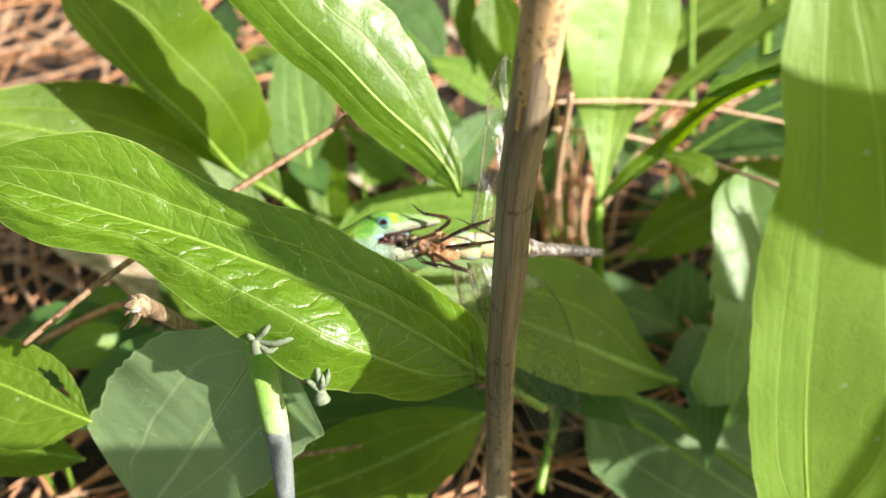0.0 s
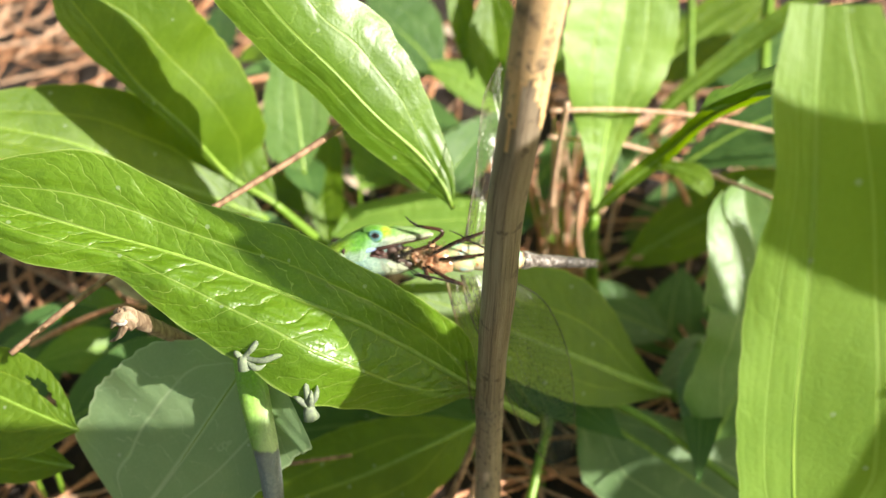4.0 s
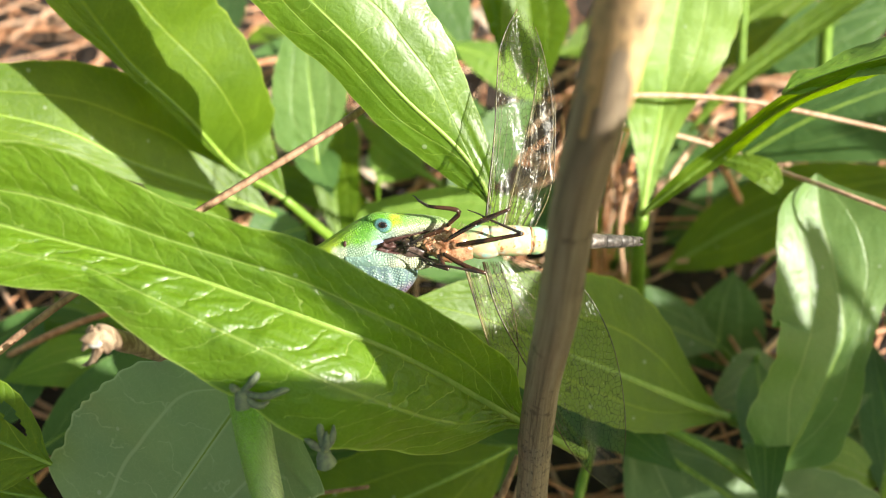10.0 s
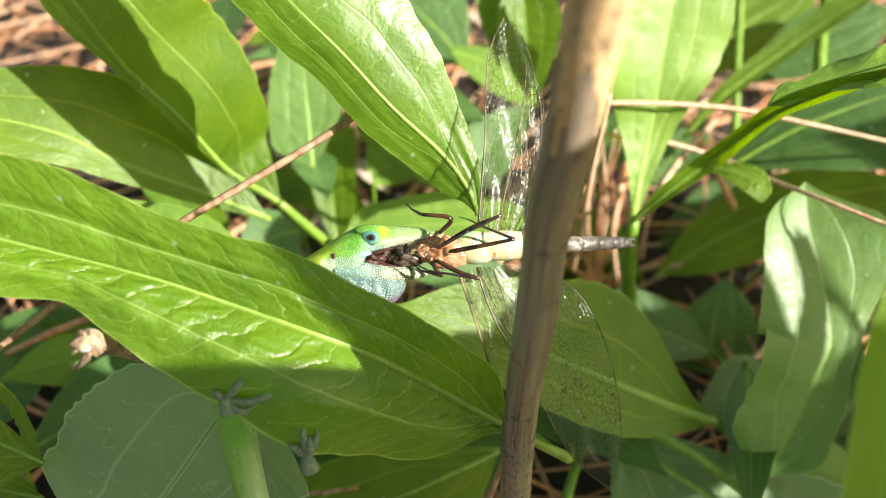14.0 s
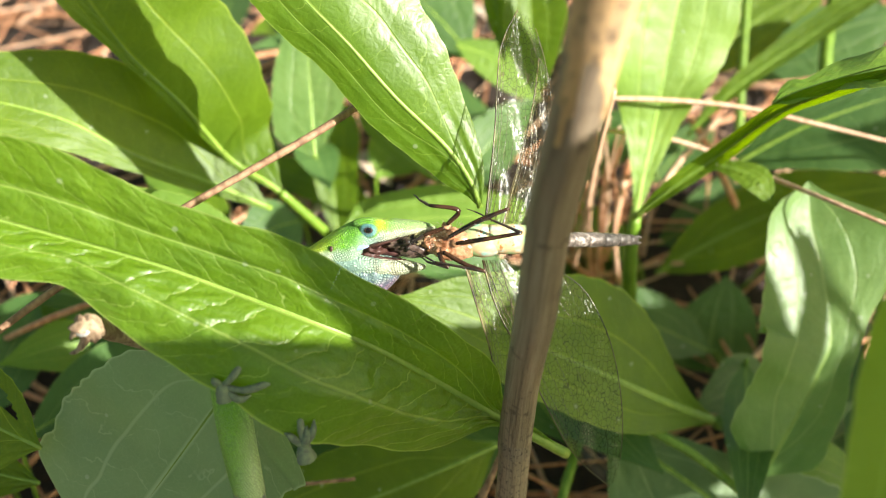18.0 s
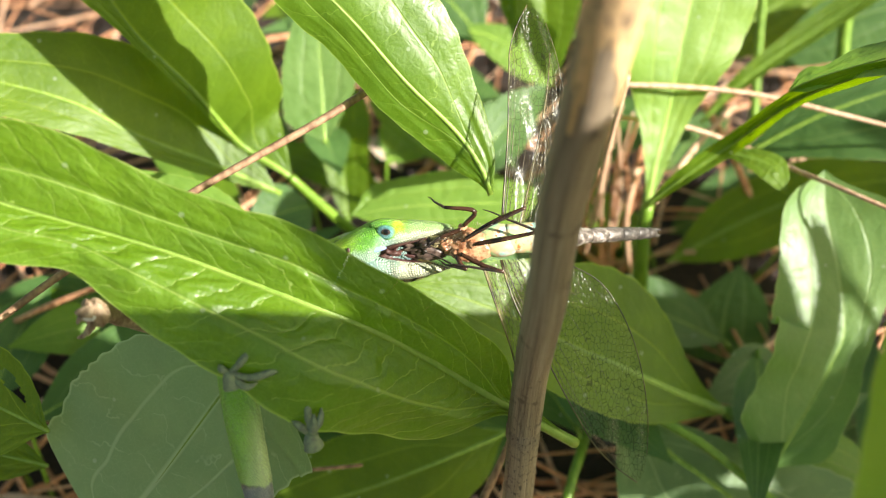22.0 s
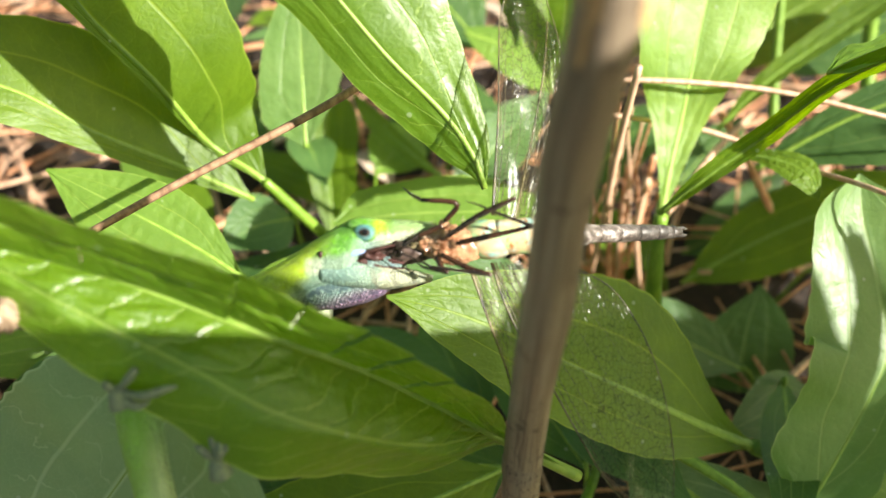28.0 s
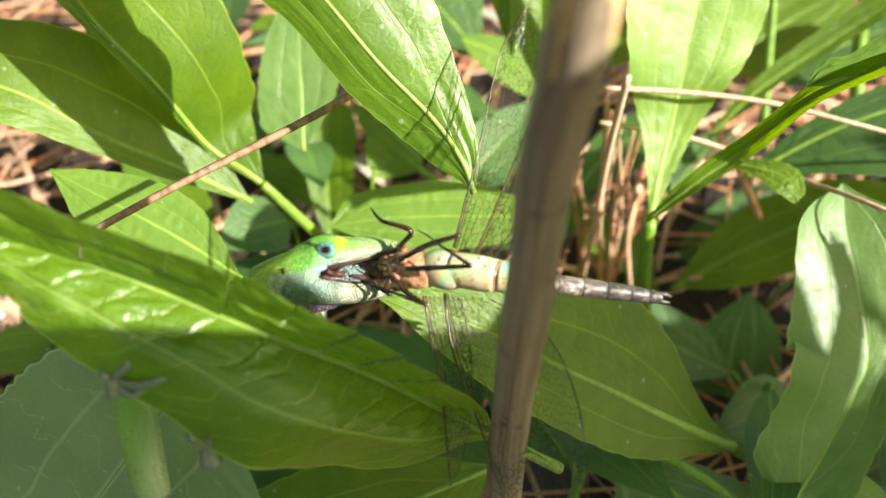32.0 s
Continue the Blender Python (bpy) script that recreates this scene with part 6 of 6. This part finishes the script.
    prey = [(0, -0.0008, 0.1185, 0.1094, 6.4, 0.0), (2.5, -0.0003, 0.1189, 0.1096, 5.9, 0.0), (4.5, -0.0006, 0.1187, 0.1094, 5.5, 0.0), (5, -0.0014, 0.1190, 0.1097, 5.3, 0.0), (6, -0.0014, 0.1191, 0.1098, 5.5, 0.0), (7, -0.0018, 0.1188, 0.1095, 5.4, 0.0), (8, -0.0022, 0.1191, 0.1099, 5.2, 0.0), (8.5, -0.0021, 0.1191, 0.1099, 5.3, 0.0), (9, -0.0036, 0.1213, 0.1120, 4.8, 0.0), (10, -0.0040, 0.1212, 0.1120, 2.3, 0.0), (11, -0.0054, 0.1214, 0.1122, 1.2, 0.0), (12, -0.0027, 0.1218, 0.1125, 0.6, 0.0), (13, -0.0024, 0.1215, 0.1122, 0.0, 0.0), (14, -0.0027, 0.1214, 0.1121, 0.3, 0.0), (14.5, -0.0029, 0.1212, 0.1119, 0.3, 0.0), (16.5, -0.0009, 0.1208, 0.1115, 0.8, 0.0), (17, -0.0009, 0.1214, 0.1120, 1.1, 0.0), (18, -0.0018, 0.1215, 0.1121, 0.9, 0.0), (19, -0.0018, 0.1215, 0.1122, 1.1, 0.0), (20, -0.0014, 0.1208, 0.1115, 0.5, 0.0), (21, -0.0003, 0.1203, 0.1109, -0.9, 0.0), (22, -0.0005, 0.1199, 0.1105, -1.8, 0.0), (23, -0.0023, 0.1207, 0.1113, -1.9, 0.0), (24, -0.0027, 0.1209, 0.1116, -2.3, 0.0), (25, -0.0029, 0.1212, 0.1119, -2.4, 0.0), (25.5, -0.0031, 0.1214, 0.1122, -2.3, 0.0), (27.5, -0.0018, 0.1213, 0.1121, -2.8, 2.0), (28, -0.0014, 0.1196, 0.1104, -2.7, 4.0), (28.5, -0.0003, 0.1192, 0.1099, -1.7, 8.0), (29, -0.0001, 0.1180, 0.1086, 7.4, 14.0), (29.5, -0.0011, 0.1170, 0.1077, 1.2, 18.0), (30, -0.0017, 0.1161, 0.1068, -0.4, 20.0), (30.5, -0.0050, 0.1169, 0.1079, 5.0, 21.0), (31, -0.0054, 0.1169, 0.1080, 6.9, 22.0), (31.5, -0.0059, 0.1171, 0.1083, 7.1, 22.0), (32, -0.0062, 0.1171, 0.1082, 7.1, 22.0)]
    walk(PHONE, PATH)
    walk(LIZARD_HEAD, [(t, Matrix.Translation((x, y, z)) @ SLOPE @ pose(0, 0, 0, 0, a, 0)) for t, x, y, z, a, _ in head])
    walk(DRAGONFLY, [(t, Matrix.Translation((x, y, z)) @ SLOPE @ pose(0, 0, 0, 0, a, -b)) for t, x, y, z, a, b in prey])
    base = CLASPED.location.copy()
    bent = [(0, (0.0374, 0.0102, -0.0857), (0.0000, 0.0006, -0.0024)), (1, (0.0357, 0.0083, -0.0853), (0.0001, 0.0007, -0.0026)), (2, (0.0319, 0.0055, -0.0795), (0.0001, 0.0007, -0.0024)), (2.5, (0.0251, 0.0015, -0.0659), (0.0002, 0.0004, -0.0018)), (4.5, (0.0190, -0.0051, -0.0623), (0.0003, 0.0006, -0.0021)), (5, (0.0210, 0.0070, -0.0433), (-0.0000, 0.0001, -0.0010)), (5.5, (0.0276, 0.0192, -0.0364), (-0.0003, -0.0005, 0.0000)), (6, (0.0275, 0.0265, -0.0210), (-0.0005, -0.0009, 0.0009)), (6.5, (0.0323, 0.0343, -0.0178), (-0.0007, -0.0011, 0.0014)), (7, (0.0306, 0.0323, -0.0175), (-0.0007, -0.0010, 0.0012)), (8, (0.0318, 0.0314, -0.0235), (-0.0007, -0.0004, 0.0002)), (9, (0.0211, 0.0210, -0.0150), (-0.0004, -0.0002, -0.0000)), (10, (0.0146, 0.0105, -0.0187), (-0.0002, 0.0003, -0.0008)), (11, (0.0189, 0.0182, -0.0145), (-0.0004, -0.0001, -0.0000)), (12, (0.0061, 0.0056, -0.0047), (-0.0001, 0.0001, -0.0002)), (13, (0.0000, -0.0000, -0.0000), (0.0000, 0.0000, 0.0000)), (14, (0.0039, 0.0047, -0.0012), (-0.0001, -0.0001, 0.0002)), (14.5, (0.0020, 0.0034, 0.0013), (-0.0001, -0.0001, 0.0002)), (16.5, (0.0006, 0.0055, 0.0076), (-0.0001, -0.0004, 0.0008)), (18, (0.0070, 0.0079, -0.0032), (-0.0002, -0.0002, 0.0003)), (19, (0.0067, 0.0082, -0.0019), (-0.0002, -0.0003, 0.0004)), (20, (0.0016, 0.0049, 0.0043), (-0.0001, -0.0004, 0.0007)), (21, (0.0033, 0.0048, 0.0005), (-0.0001, -0.0001, 0.0002)), (22, (0.0059, 0.0090, 0.0020), (-0.0002, -0.0003, 0.0005)), (23, (0.0102, 0.0139, 0.0008), (-0.0003, -0.0003, 0.0006)), (24, (0.0157, 0.0198, -0.0020), (-0.0004, -0.0004, 0.0007)), (24.5, (0.0172, 0.0264, 0.0076), (-0.0006, -0.0008, 0.0014)), (25, (0.0263, 0.0377, 0.0075), (-0.0009, -0.0009, 0.0017)), (25.5, (0.0293, 0.0449, 0.0157), (-0.0011, -0.0010, 0.0022)), (27.5, (0.0650, 0.0200, 0.0230), (-0.0006, 0.0021, -0.0026)), (28, (0.0728, 0.0161, 0.0249), (-0.0005, 0.0025, -0.0032)), (29, (0.1655, 0.0136, -0.0355), (0.0000, 0.0038, -0.0049)), (30, (0.1613, 0.0414, -0.0364), (-0.0010, 0.0037, -0.0043)), (31, (0.1380, 0.0345, -0.0120), (-0.0009, 0.0032, -0.0030)), (32, (0.1339, 0.0326, -0.0066), (-0.0009, 0.0031, -0.0027))]
    moves = [(t, Matrix.Translation(base + Vector(shift)) @ Matrix.Rotation(Vector(turn).length, 4, Vector(turn) if Vector(turn).length else (0, 0, 1))) for t, turn, shift in bent]
    walk(CLASPED, moves)
    slip = Vector((-0.0067, 0.0023, 0.0017))
    for ob in [o for o in LIZARD.children if "foot" in o.name or "tail" in o.name]:
        rest = ob.matrix_basis.copy()
        walk(ob, [(t, m @ Matrix.Translation((slip if t > 27 else Vector()) - base) @ rest) for t, m in moves])
    shift, turn = ((0.0010, 0.0064, -0.0075), (0.0155, -0.0064, -0.0377))
    rest = TWIG_THING.location.copy()
    slid = Matrix.Translation(rest + Vector(shift)) @ Matrix.Rotation(Vector(turn).length, 4, Vector(turn))
    walk(TWIG_THING, [(0, Matrix.Translation(rest)), (25.5, Matrix.Translation(rest)), (27.5, slid), (32, slid)])
    raised = ((0, 18), (2.5, 17), (4.5, 12), (7, 4), (9, 0), (19, -2), (25.5, -6), (27.5, -27), (28, -29), (29, -22), (30, -23), (31, -26), (32, -27))
    lowered = ((0, 0), (25.5, 0), (27.5, -4), (28, -5), (29, -5), (30, -1), (31, -2), (32, -2.5))
    for piece, side, at, axis in CLASPED_FOLDS:
        walk(piece, [(t, Matrix.Translation(at) @ Matrix.Rotation(radians(a), 4, axis) @ Matrix.Translation(-at)) for t, a in (raised if side > 0 else lowered)])
    gape = ((0, 0), (8.5, 0), (9, 3), (20, 3), (22, 4), (28, 4), (28.5, 2), (29, -10), (29.5, 2), (30, 19), (30.5, 7), (31, 3), (32, 3))
    rows = []
    for t, x, y, z, a, b in head:
        k = next(i for i in range(len(gape) - 1) if gape[i][0] <= t <= gape[i + 1][0])
        f = (t - gape[k][0]) / (gape[k + 1][0] - gape[k][0])
        angle = gape[k][1] + f * (gape[k + 1][1] - gape[k][1])
        rows.append((t, Matrix.Translation((x, y, z)) @ SLOPE @ pose(0, 0, 0, 0, a, 0) @ pose(-0.0024, 0, -0.0029, 0, angle, 0)))
    walk(LIZARD_JAW, rows)
    walk(LIZARD_THROAT, [(t, Matrix.Translation(Vector((-0.6, 2.0, 4.4)) * MM * k)) for t, k in ((0, 1.0), (8, 0.9), (9.5, 0.0), (14.5, 0.0), (17, 0.3), (20, 0.6), (22, 1.0), (25.5, 0.95), (27.5, 0.75), (29, 0.85), (30, 1.0), (32, 1.0))])


motions()
